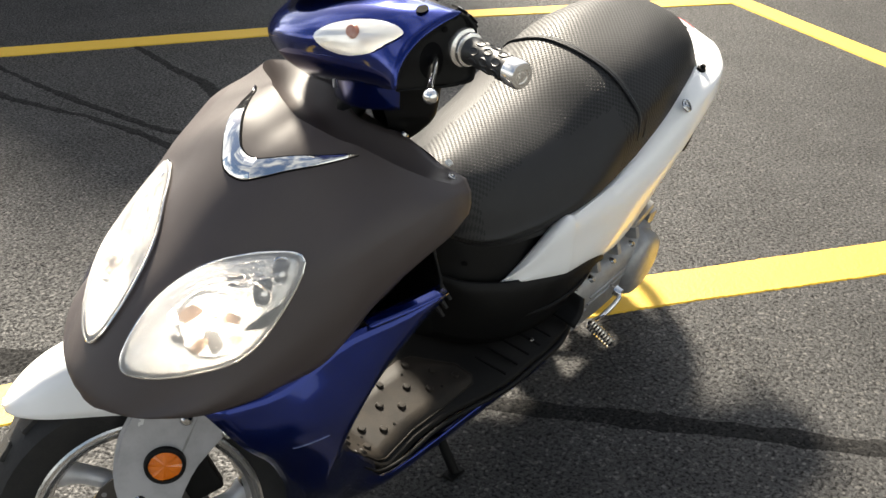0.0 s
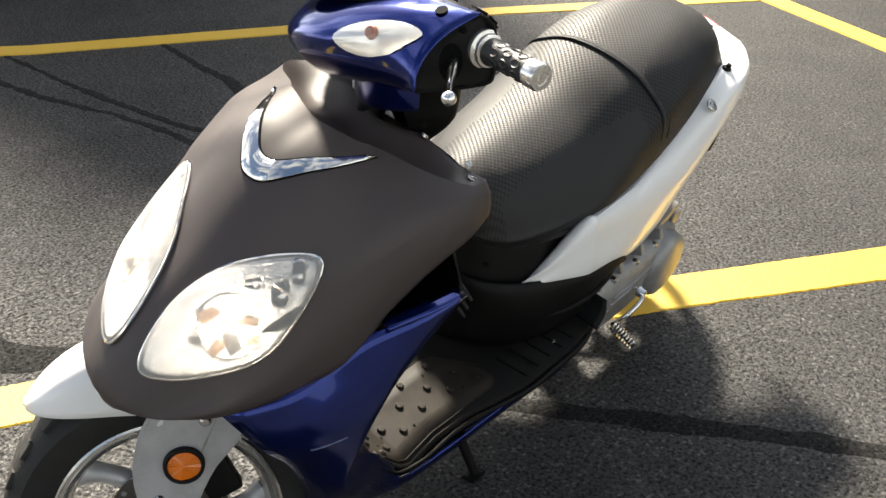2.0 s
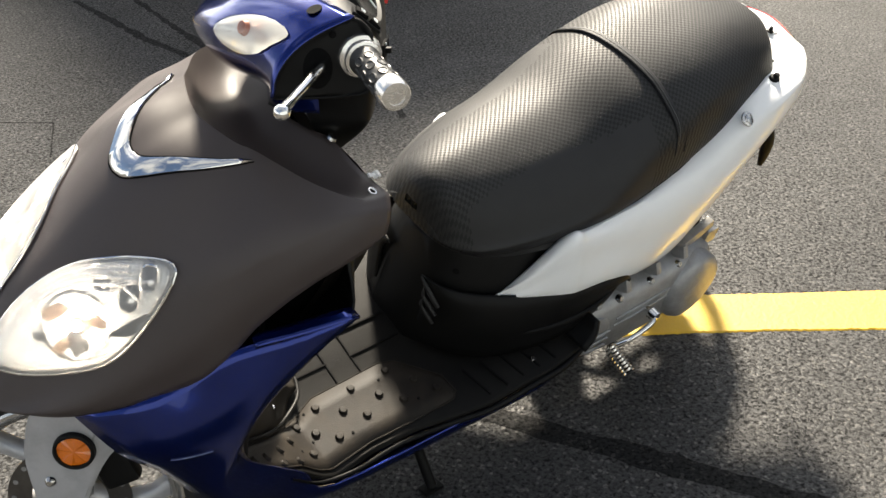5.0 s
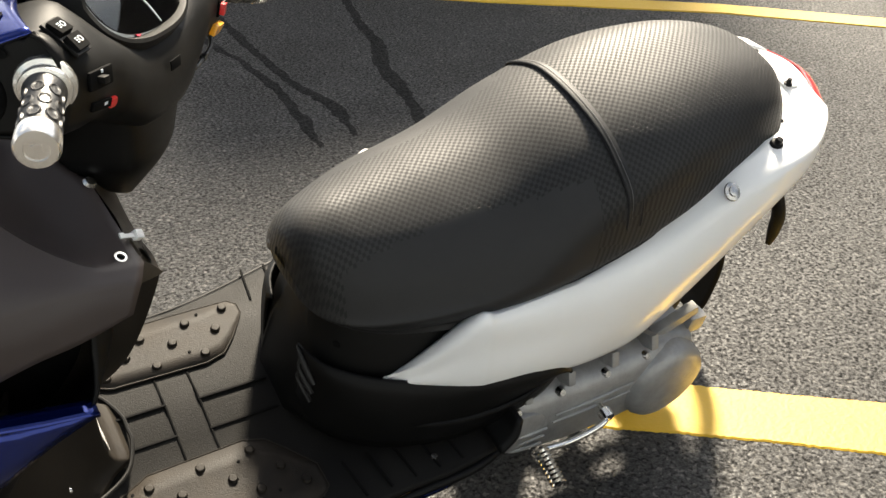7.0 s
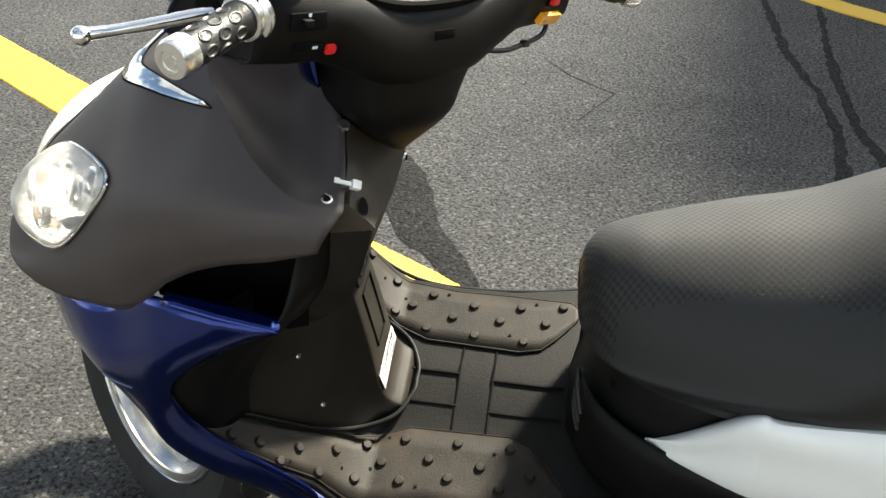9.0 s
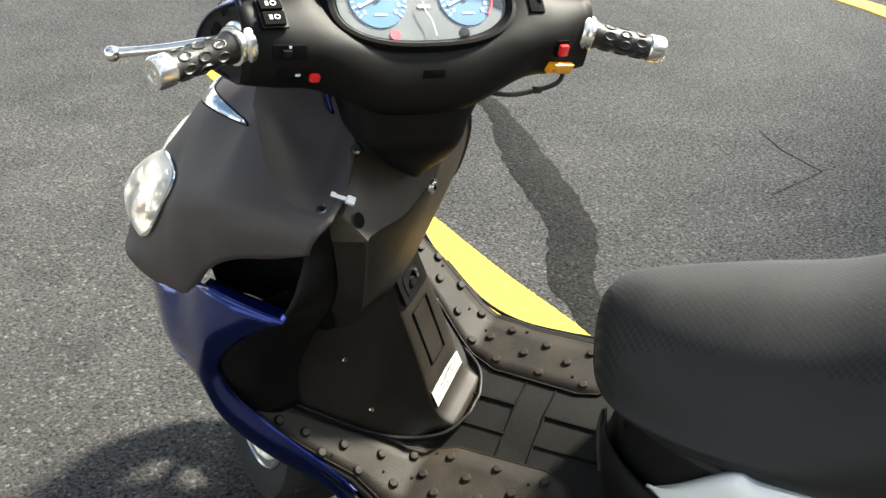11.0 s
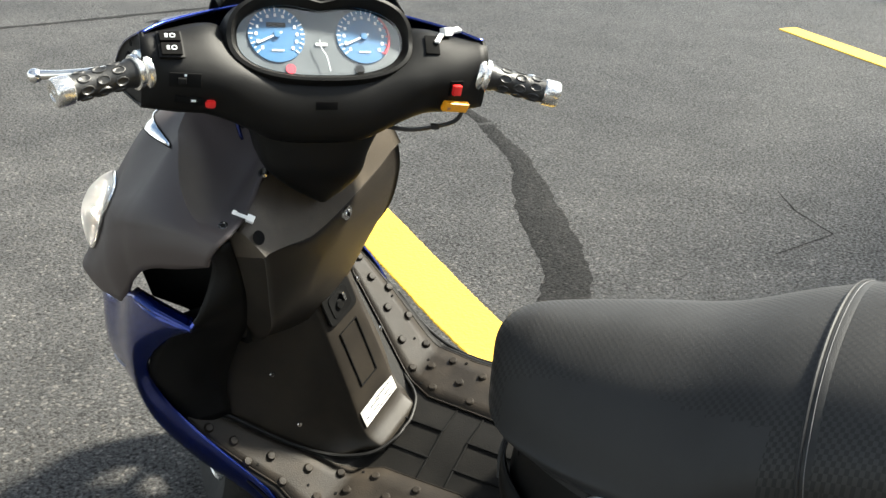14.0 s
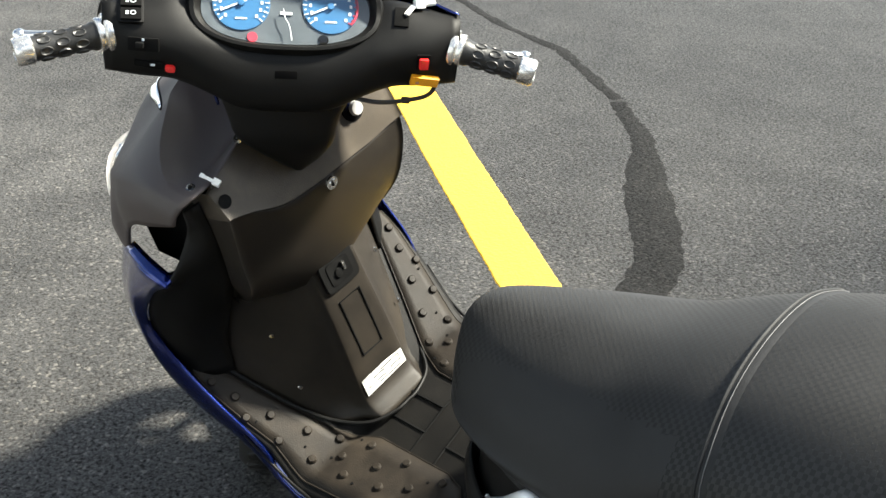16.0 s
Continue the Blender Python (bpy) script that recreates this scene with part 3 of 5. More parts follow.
tail_rim = [[(x, y, z), (x - .035 * k, y * (1 + .04 * k), z - .02), (x - .045 * k, y * (1 + .05 * k), z - .05), (x - .02 * k, y * .95, z - .085)] for x, y, z, k in
            ((-.885, .210, .775, .15), (-.957, .131, .783, .95), (-.993, .054, .785, 1), (-1.006, 0, .786, 1), (-.993, -.054, .785, 1), (-.957, -.131, .783, .95), (-.885, -.210, .775, .15))]
tail_rim = [[(x, tail_at(x, y), z) for x, y, z in r] for r in tail_rim]
P("tail_light", loft(tail_rim[1:6], 4, 5), REDLENS, None, "red tail light lens", thick=.004)
for a in (tail_rim[:2], tail_rim[5:]):
    P("corner_lens", loft([a[0], [tuple((Vector(u) + Vector(v)) / 2) for u, v in zip(*a)], a[1]], 4, 4), CLEARTAIL, None, "pale clear corner lens", thick=.004)
for s in (1, -1):
    P("grab_rail_bolt", lathe([(0, .006), (.008, .005), (.009, .003), (.015, .002), (.016, 0)], facing((-.691, .206 if s > 0 else -.13, .7315), (.1, s * .75, 1)), 20), STEEL)
    P("grab_rail_stud", lathe([(0, .016), (.006, .015), (.007, .008), (.011, .006), (.012, 0)], facing((-.80, tail_y(s * .165), .776), (0, s * .2, 1)), 12), BLACK)
    P("deck_pin", lathe([(0, .012), (.004, .012), (.005, .004), (.008, .003), (.008, 0)], facing((-.938, .008 + s * .045, .7875), (0, .02, 1), (1, 0, 0)), 12), BLACK)
P("deck_plate", plate([(-.026, -.056), (.004, -.05), (.004, .05), (-.026, .056)], .003, pose(-.932, .008, .785)), SILVER)
P("deck_hole", lathe([(0, .001), (.006, .001), (.007, 0)], facing((-.860, .122, .7755), (0, .05, 1), (1, 0, 0)), 12), DARK)

# black body under the seat and its skirts
core = []
for x, w, zb, zt in ((-.016, .052, .30, .53), (-.046, .108, .30, .55), (-.10, .15, .30, .56), (-.2, .185, .33, .56), (-.4, .195, .38, .58), (-.6, .18, .42, .62), (-.8, .14, .56, .70), (-.9, .10, .66, .74)):
    f = max(0, min(1, (x + .3) / .28))
    core.append(mirrored([(x - .02 * f, 0, zt), (x - .02 * f, w * (.8 - .2 * f), zt), (x - .016 * f, w * (1 - .16 * f), zt - .05), (x, w * 1.02, (zt + zb) / 2), (x + .01 * f, w * 1.04, zb + .03), (x + .01 * f, w * .9, zb)]))
core_bm = loft(core, 3, 4, cap=True)
core_tree = BVHTree.FromBMesh(core_bm)
P("under_seat_body", core_bm, BLACK, None, "black plastic body under the seat")
for s in (1, -1):
    skirt = [[(x, s * y0, z0), (x, s * (y0 + .018), z0 - .02), (x, s * (y1 + .01), (z0 + z1) / 2), (x, s * y1, z1)] for x, y0, z0, y1, z1 in
             ((-.014, .050, .47, .058, .312), (-.036, .106, .471, .118, .312), (-.095, .158, .472, .178, .315), (-.17, .196, .474, .213, .322), (-.26, .224, .478, .232, .33), (-.35, .232, .472, .232, .345), (-.41, .229, .462, .226, .365), (-.44, .222, .44, .214, .385), (-.455, .214, .418, .206, .40))]
    skirt_left = skirt if s > 0 else skirt_left
    P("side_skirt", loft(skirt, 4, 4), BLACK, None, "black plastic lower skirt", thick=.004, out=(0, s, 0))
    P("skirt_rib", tube([(-.09, s * .178, .378), (-.2, s * .232, .392), (-.32, s * .246, .402), (-.42, s * .234, .425)], (.002, .005, .005, .002), 8), BLACK)
front_skin = BVHTree.FromBMesh(loft(skirt_left, 4, 4))
for k in range(3):                              # slanting vent slots on the front corner
    slot = []
    for u in (0, .33, .67, 1):
        q, n, _, _ = front_skin.find_nearest(Vector((-.005, .055, .472)).lerp(Vector((-.040, .098, .425)), u) + Vector((.005, 0, -.024)) * k)
        slot.append(q + (n if n.x > 0 else -n) * .002)
    P("vent_rib", tube(slot, (.002, .0045, .0055, .004), 8, 3), VINYL, None, "slanting raised vent rib")
hit = core_tree.ray_cast(Vector((.3, .29, .495)), Vector((-1, -.55, 0)).normalized())
P("body_screw_hole", lathe([(0, .001), (.006, .001), (.007, 0)], facing(hit[0], (.8, .5, .1)), 14), DARK)

# footboard: flat middle, ramps in front, lobes behind
def floor_z(x, y=0.0):
    """Height of the floor; its left half sags a little towards the front."""
    sag = .026 * min(1, max(0, (y + .02) / .12)) * min(1, max(0, (x + .12) / .12)) * (1 - .45 * min(1, max(0, (x - .33) / .14)))
    return (.312 if x < .29 else .312 + (x - .29) * .55 if x < .32 else .3285 + (x - .32) * .92) - sag


def along(pts, x):
    for (x0, y0), (x1, y1) in zip(pts, pts[1:]):
        if x0 <= x <= x1:
            return y0 + (y1 - y0) * (x - x0) / (x1 - x0)
    return pts[-1][1]


def floor_edge(x, s=1):
    """Half width of the footboard; the waist is wider on the side of the stand."""
    return floor_line(x) + (.024 * min(1, max(0, (.36 - x) / .06)) * min(1, max(0, (x + .2) / .15)) if s > 0 else 0)


def floor_line(x):
    pts = ((-.34, .25), (-.30, .272), (-.2, .282), (-.1, .262), (0, .236), (.1, .216), (.2, .212), (.3, .222), (.38, .242), (.47, .262), (.50, .258), (.515, .235))
    for (x0, y0), (x1, y1) in zip(pts, pts[1:]):
        if x0 <= x <= x1:
            return y0 + (y1 - y0) * (x - x0) / (x1 - x0)
    return .2


xs = sorted([-.34 + .855 * k / 44 for k in range(45)] + [.29, .32])
P("footboard", grid([[(x, floor_edge(x, u) * u, floor_z(x, floor_edge(x, u) * u) - (.006 if abs(u) > .97 else 0)) for u in (-1, -.97, -.6, -.2, 0, .2, .4, .6, .97, 1)] for x in xs]), FLOOR, None, "dusty black rubber footboard", thick=.012, out=(0, 0, 1))
for s in (1, -1):
    P("sill_trim", tube([(x, s * (floor_edge(x, s) + .004), floor_z(x, s * floor_edge(x, s)) - .012) for x in (-.33, -.25, -.15, -.05, .05, .15, .25, .33, .40)], (.008, .008, .007, .006, .005, .005, .004, .003, .002), 10), BLACK)
    bumps = [(.470, .235), (.437, .221), (.408, .231), (.390, .194), (.359, .214), (.344, .162), (.310, .192), (.303, .128), (.275, .152), (.242, .180), (.244, .104),
             (.202, .135), (.168, .165), (.160, .100), (.120, .138), (.086, .172), (.076, .098), (.041, .143), (.013, .184)]
    outer = ((-.015, .185), (.0, .198), (.1, .198), (.2, .195), (.3, .206), (.4, .235), (.47, .250), (.495, .248), (.503, .236))
    inner = ((-.015, .165), (.0, .142), (.02, .115), (.045, .088), (.08, .078), (.24, .082), (.30, .108), (.38, .155), (.46, .20), (.503, .228))
    steps = sorted({-.015, -.008, 0, .02, .045, .08, .24, .29, .32, .495, .503} | {.08 + .02 * k for k in range(21)})
    rows = []
    for x in steps:
        yi, yo = along(inner, x), along(outer, x) + floor_edge(x, s) - floor_line(x)
        rows.append([(x, s * (yi + (yo - yi) * u), floor_z(x, s * (yi + (yo - yi) * u)) + .0045) for u in (0, .25, .5, .75, 1)])
    top = [Vector(r[0]) for r in rows] + [Vector(r[-1]) for r in rows[::-1]]
    mat_pad = P("studded_pad", grid(rows), MAT_RUBBER, None, "dusty studded rubber foot pad", thick=.005, out=(0, 0, 1), sharp=30)
    P("pad_rim", tube([(p.x, p.y, floor_z(p.x, p.y) + .004) for p in top + top[:1]], .0014, 6, 1), MAT_RUBBER, mat_pad)
    for x, y in bumps:
        n = Vector((-.68, 0, .73)) if x > .32 else Vector((-.3, 0, .95)) if x > .29 else Vector((0, 0, 1))
        P("stud", lathe([(0, .0068), (.0062, .0064), (.0082, .004), (.0088, -.002)], facing((x, s * y, floor_z(x, s * y) + .0035), n, (0, 1, 0)), 14), MAT_RUBBER, mat_pad)
    for k, (x, y) in enumerate(((.49, .235), (.395, .222), (.33, .185), (.29, .165), (.215, .185), (.06, .185), (.1, .11), (.27, .105))):
        P("pad_screw", lathe([(0, .002), (.0028, .0015), (.003, 0)], pose(x, s * y, floor_z(x, s * y) + .0045), 8), DARK, mat_pad)
for x0, x1, y in ((.255, .172, -.022), (.255, .172, .034), (.120, 0, -.016), (.120, 0, .039)):
    P("floor_groove", block((x0 - x1, .004, .004), pose((x0 + x1) / 2, y, floor_z((x0 + x1) / 2, y) + .0005), .001), DARK)
for x in (.174, .118):
    P("floor_groove", tube([(x, y, floor_z(x, y) + .0002) for y in (-.080, -.05, -.02, .0, .03, .06, .085)], .0021, 6, 2), DARK)
for k in range(5):
    P("floor_groove", block((.004, .075, .004), pose(-.05 - .045 * k, .225, .3125, 0, 0, 8), .001), DARK)
    P("floor_groove", block((.004, .075, .004), pose(-.05 - .045 * k, -.225, .3125, 0, 0, -8), .001), DARK)
for s in (1, -1):
    P("heel_guard", loft([[(-.30, s * (.20 + .085 * u), .315), (-.325, s * (.20 + .082 * u), .345), (-.335, s * (.2 + .07 * u), .375)] for u in (0, .5, 1)], 4, 3), BLACK, None, "black upturned heel guard", thick=.008)
    P("floor_bolt", lathe([(0, .004), (.005, .003), (.006, 0)], pose(-.19, s * .24, .313), 12), STEEL)

# inner leg shield: tunnel, glove box, top shelf
tunnel = []
for z, xc, wf, xs_, ws in ((.312, .252, .060, .36, .128), (.345, .286, .062, .405, .168), (.45, .302, .058, .475, .200), (.55, .318, .054, .50, .215), (.63, .332, .052, .49, .22), (.70, .345, .055, .47, .22)):
    tunnel.append(mirrored([(xc, 0, z), (xc + .001, wf * .8, z), (xc + .008, wf, z), (xc + .035, wf + .016, z), ((xc + xs_) / 2 + .01, (wf + ws) / 2 + .012, z), (xs_, ws, z)]))
tunnel_bm = loft(tunnel, 4, 4)
tunnel_tree = BVHTree.FromBMesh(tunnel_bm)
P("tunnel_cover", tunnel_bm, DUSTBLACK, None, "black inner leg shield with tunnel", thick=.004, out=(-1, 0, 0))
P("tunnel_foot", tube([(.47, .200, .462), (.41, .172, .405), (.37, .148, .362), (.32, .115, .325), (.268, .078, .315), (.245, .03, .315), (.243, 0, .315), (.245, -.03, .315), (.268, -.078, .315), (.32, -.115, .325), (.37, -.148, .362), (.41, -.172, .405), (.47, -.200, .462)], .0035, 8), BLACK)


def on_tunnel(y, z, off=0.0):
    hit = tunnel_tree.ray_cast(Vector((-.2, y, z)), Vector((1, 0, 0)))
    n = hit[1] if hit[1].x < 0 else -hit[1]
    return facing(hit[0] + n * off, n)


def ledge(y):
    """The lip between glove box and shelf: it runs level and rises towards its left end."""
    up = min(1, max(0, (y - .07) / .12))
    return .248 + .015 * min(1, max(0, -y / .14)), .831 + .036 * up * up * (3 - 2 * up) - .006 * min(1, max(0, -y / .1))


cols = (-.176, -.168, -.14, -.10, -.05, 0, .05, .10, .15, .182, .192)
glove = []
for z, xc, w in ((.60, .338, .70), (.64, .318, .84), (.70, .292, .93), (.77, .266, .985)):
    glove.append([(.40 if z < .62 else xc + .075, cols[0] * w * 1.03, z)] + [(xc + (.07 if z < .62 else .04 if z < .66 else .016) * (abs(y) / .19) ** 2.5, y * w, z) for y in cols] + [(.41 if z < .62 else xc + .085, cols[-1] * w * 1.03, z)])
glove.append([(.345, -.181, .79)] + [(ledge(y)[0] + .005 + .008 * (abs(y) / .19) ** 4, y, ledge(y)[1] - .012) for y in cols] + [(.335, .197, ledge(.192)[1] - .014)])
glove.append([(.345, -.181, .80)] + [(ledge(y)[0] + .008 + .008 * (abs(y) / .19) ** 4, y, ledge(y)[1] - .004) for y in cols] + [(.335, .197, ledge(.192)[1] - .006)])
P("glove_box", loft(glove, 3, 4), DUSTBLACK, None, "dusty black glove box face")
back_edge = [(-.178, .292, .905), (-.15, .290, .918), (-.10, .288, .928), (-.05, .290, .930), (0, .292, .930), (.05, .296, .932), (.10, .298, .936), (.15, .286, .924), (.182, .281, .912), (.192, .283, .903)]


def shelf_back(y):
    for (y0, x0, z0), (y1, x1, z1) in zip(back_edge, back_edge[1:]):
        if y <= y1:
            k = max(0, (y - y0) / (y1 - y0))
            return x0 + (x1 - x0) * k, z0 + (z1 - z0) * k
    return back_edge[-1][1:]


shelf = []
for u in (-.08, 0, .06, .35, .7, .94, 1):
    row = []
    for y in cols:
        (x0, z0), (x1, z1) = ledge(y), shelf_back(y)
        k = max(0, u)
        row.append((x0 + (x1 - x0) * k ** 1.15 + (.007 if u < 0 else 0) + .006 * (abs(y) / .19) ** 6, y, z0 + (z1 - z0) * k + (.001 if u < 0 else 0)))
    shelf.append([(row[0][0] + .05, row[0][1] - .004, row[0][2] - .008)] + row + [(row[-1][0] + .05, row[-1][1] + .005, row[-1][2] - .008)])
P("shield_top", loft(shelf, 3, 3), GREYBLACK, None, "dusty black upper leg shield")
for s in (1, -1):
    wing = [[(x, skew(s * y, z, .06), z) for x, y, z in row] for row in
            (((.30, .200, .890), (.31, .212, .885), (.33, .216, .875)), ((.305, .195, .83), (.315, .208, .83), (.34, .22, .83)), ((.315, .192, .77), (.33, .225, .77), (.356, .272, .766)),
             ((.345, .18, .70), (.375, .23, .71), (.425, .274, .720)), ((.40, .175, .62), (.445, .235, .62), (.512, .268, .62)), ((.445, .185, .53), (.485, .235, .53), (.536, .262, .515)), ((.455, .19, .455), (.48, .23, .46), (.51, .258, .47)))]
    P("shield_wing", loft(wing, 4, 4), BLACK, None, thick=.004, out=(-1, 0, 0))
key = P("glove_box_lock", lathe([(0, .006), (.006, .006), (.007, .004), (.011, .004), (.012, 0)], facing((.2545, .004, .8116), (-1, 0, -.1)), 20), STEEL)
P("key_slot", block((.002, .008, .002), facing((.2475, .005, .811), (-1, 0, -.1)), 0), DARK, key)
sock = P("socket_frame", plate(stadium(.078, .066, 6, 6), .006, on_tunnel(0, .600)), BLACK)
P("socket_recess", plate(stadium(.05, .044, 6, 6), .002, on_tunnel(0, .600, .0055), 0), DARK, sock)
P("socket_plug", lathe([(0, .006), (.008, .005), (.010, 0)], on_tunnel(.004, .598, .006), 16), BLACK, sock)
P("socket_pin", block((.006, .016, .008), on_tunnel(-.008, .606, .010), .001), STEEL, sock)
P("hatch_rim", tube([on_tunnel(y, z, .001).translation for y, z in ((.024, .425), (.024, .545), (-.024, .545), (-.024, .425), (.024, .425))], .002, 6, 1), DARK)
P("worn_sticker", plate([(-.051, -.017), (.052, -.014), (.053, .014), (.01, .018), (-.05, .016)], .001, on_tunnel(0, .365, .0008), 0), LABEL, None, "torn silver-white warning label")
for k, (y, z, w) in enumerate(((-.02, .376, .05), (.012, .371, .03), (-.03, .364, .028), (.02, .361, .045), (-.012, .355, .06), (-.038, .371, .014))):
    P("print_line", block((w, .0018, .0004), on_tunnel(y, z, .0022), 0), DARK)
for y in (.13, -.13):
    for x, z in ((.3905, .521), (.364, .405)):
        P("shield_screw", lathe([(0, .003), (.004, .0025), (.005, 0)], facing((x, y * 1.01, z), (-.5, y, .1)), 10), STEEL)
shelf_tree = BVHTree.FromBMesh(loft(shelf, 3, 3))
at = shelf_tree.ray_cast(Vector((-.2, -.0886, .8863)), Vector((1, 0, 0)))[0]
ign = P("ignition_barrel", lathe([(0, .010), (.013, .010), (.014, .006), (.020, .004), (.022, -.004)], facing(at, (-1, 0, .25)), 24), DARK)
P("ignition_lock", lathe([(0, .006), (.0105, .006), (.0125, 0)], facing(at + Vector((-.011, 0, .004)), (-1, 0, .25)), 18), FORKGREY, ign)
P("mounting_hole", lathe([(0, .0016), (.0105, .0016)], facing(shelf_tree.ray_cast(Vector((-.2, .1785, .890)), Vector((1, 0, 0)))[0] + Vector((-.0015, 0, 0)), (-1, 0, .4)), 18), DARK)

# front cover with its headlights, held a little off the middle
OFF = .03
def cover_section(pts):
    """Half profile (x, y, z) from the middle outwards; made whole about the cover's own middle, its right ridge a little higher, the flank below it drawn in."""
    right = []
    for k, (x, y, z) in enumerate(pts):
        near = max(0, min(1, (.62 - x) / .12))
        if k < 5:
            z += .016 * min(1, y / .06) * near
        else:
            y -= .015 * near * min(1, max(0, (x - .29) / .08))
        right.append((x, OFF - y, z))
    return right[:0:-1] + [(x, OFF + y, z) for x, y, z in pts]


cover_back = (
    [(.330, 0, .943), (.318, .04, .941), (.302, .072, .940), (.288, .130, .920), (.279, .184, .916), (.288, .203, .908), (.297, .214, .895), (.303, .219, .880)],
    [(.368, 0, .918), (.358, .045, .914), (.348, .092, .906), (.340, .142, .908), (.333, .187, .930), (.342, .207, .923), (.350, .220, .903), (.357, .228, .868)],
    [(.405, 0, .926), (.400, .045, .922), (.395, .085, .919), (.391, .122, .930), (.388, .150, .951), (.396, .206, .924), (.403, .222, .892), (.409, .226, .852)],
    [(.442, 0, .952), (.440, .025, .950), (.438, .050, .950), (.437, .071, .960), (.437, .088, .976), (.447, .202, .915), (.452, .217, .874), (.456, .219, .824)])
cover_front = (
    [(.474, 0, .989), (.472, .018, .988), (.467, .036, .986), (.460, .054, .983), (.452, .071, .980), (.491, .191, .900), (.494, .207, .848), (.497, .211, .788)],
    [(.535, .0, .971), (.535, .025, .969), (.535, .05, .962), (.537, .075, .948), (.540, .100, .928), (.55, .171, .871), (.553, .200, .80), (.552, .203, .72)],
    [(.59, .0, .933), (.59, .025, .929), (.591, .05, .918), (.593, .075, .900), (.595, .10, .876), (.60, .148, .833), (.60, .186, .765), (.60, .186, .69)],
    [(.67, .0, .850), (.67, .022, .847), (.671, .045, .838), (.672, .07, .823), (.673, .09, .803), (.675, .130, .757), (.676, .160, .712), (.675, .162, .676)])
cover_nose = (
    [(.735, .0, .784), (.735, .02, .781), (.736, .04, .773), (.737, .06, .760), (.738, .08, .74), (.739, .112, .700), (.739, .134, .684), (.736, .133, .668)],
    [(.786, .0, .715), (.786, .015, .713), (.786, .03, .708), (.786, .047, .699), (.786, .062, .688), (.786, .082, .666), (.784, .092, .663), (.777, .088, .656)],
    [(.812, .0, .668), (.812, .01, .667), (.812, .02, .665), (.812, .03, .662), (.811, .038, .657), (.807, .05, .654), (.801, .052, .650), (.788, .046, .645)],
    [(.815, .0, .642), (.815, .004, .642), (.814, .008, .641), (.813, .011, .640), (.811, .014, .638), (.807, .018, .640), (.799, .018, .638), (.788, .016, .636)])
cover = [cover_section(p) for p in cover_back + cover_front + cover_nose]
cover_bm = loft_panels(cover, (2, 3, 11, 12), 4, 6, (4,))
cover_tree = BVHTree.FromBMesh(cover_bm)
P("front_cover", cover_bm, MATTE, None, "flat black painted front cover", thick=.004, sharp=50)



rim_line = [(y, x, z) for x, y, z in cover_back[0][:5]]
lip = []          # closes the gap from the shelf's back edge to the cover
for x, y, z in shelf[-1]:
    d = min(abs(y - OFF), .186)
    lip.append((along([(a, b) for a, b, _ in rim_line], d) - .006, y, along([(a, c) for a, _, c in rim_line], d) - .007))
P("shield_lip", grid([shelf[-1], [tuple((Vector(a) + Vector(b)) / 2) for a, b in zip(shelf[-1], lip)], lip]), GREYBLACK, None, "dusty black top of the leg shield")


def snapped(tree, p, off, ref):
    """The nearest place on a skin, lifted by off towards ref's side."""
    q, n, _, _ = tree.find_nearest(Vector(p))
    if n.dot(Vector(ref)) < 0:
        n = -n
    return q + n * off


def skin_patch(tree, outline, ref, off, bulge, rings=6, per=4):
    """A patch over a skin inside a smooth closed outline, swelling by bulge in its middle."""
    edge = crom(outline, per, True)
    mid = sum(edge, Vector()) / len(edge)
    rows = []
    for k in range(rings + 1):
        f = 1 - k / rings
        rows.append([snapped(tree, mid.lerp(p, f if f else 1e-3), off + bulge * (1 - f * f), ref) for p in edge])
    return grid(rows, wrap=True)


def skin_ribbon(tree, pts, widths, ref, off, axis=None):
    """A ribbon of changing width over a skin."""
    path = crom([(*p, w) for p, w in zip(pts, widths)], 8)
    rows = []
    for i, q in enumerate(path):
        d = (path[min(i + 1, len(path) - 1)] - path[max(i - 1, 0)]).to_3d().normalized()
        _, n, _, _ = tree.find_nearest(q.to_3d())
        s = d.cross(Vector(axis) if axis else n).normalized()
        rows.append([snapped(tree, q.to_3d() + s * q[3] * k, off + (.0015 if k == 0 else 0), ref) for k in (-.5, -.25, 0, .25, .5)])
    return grid(rows)


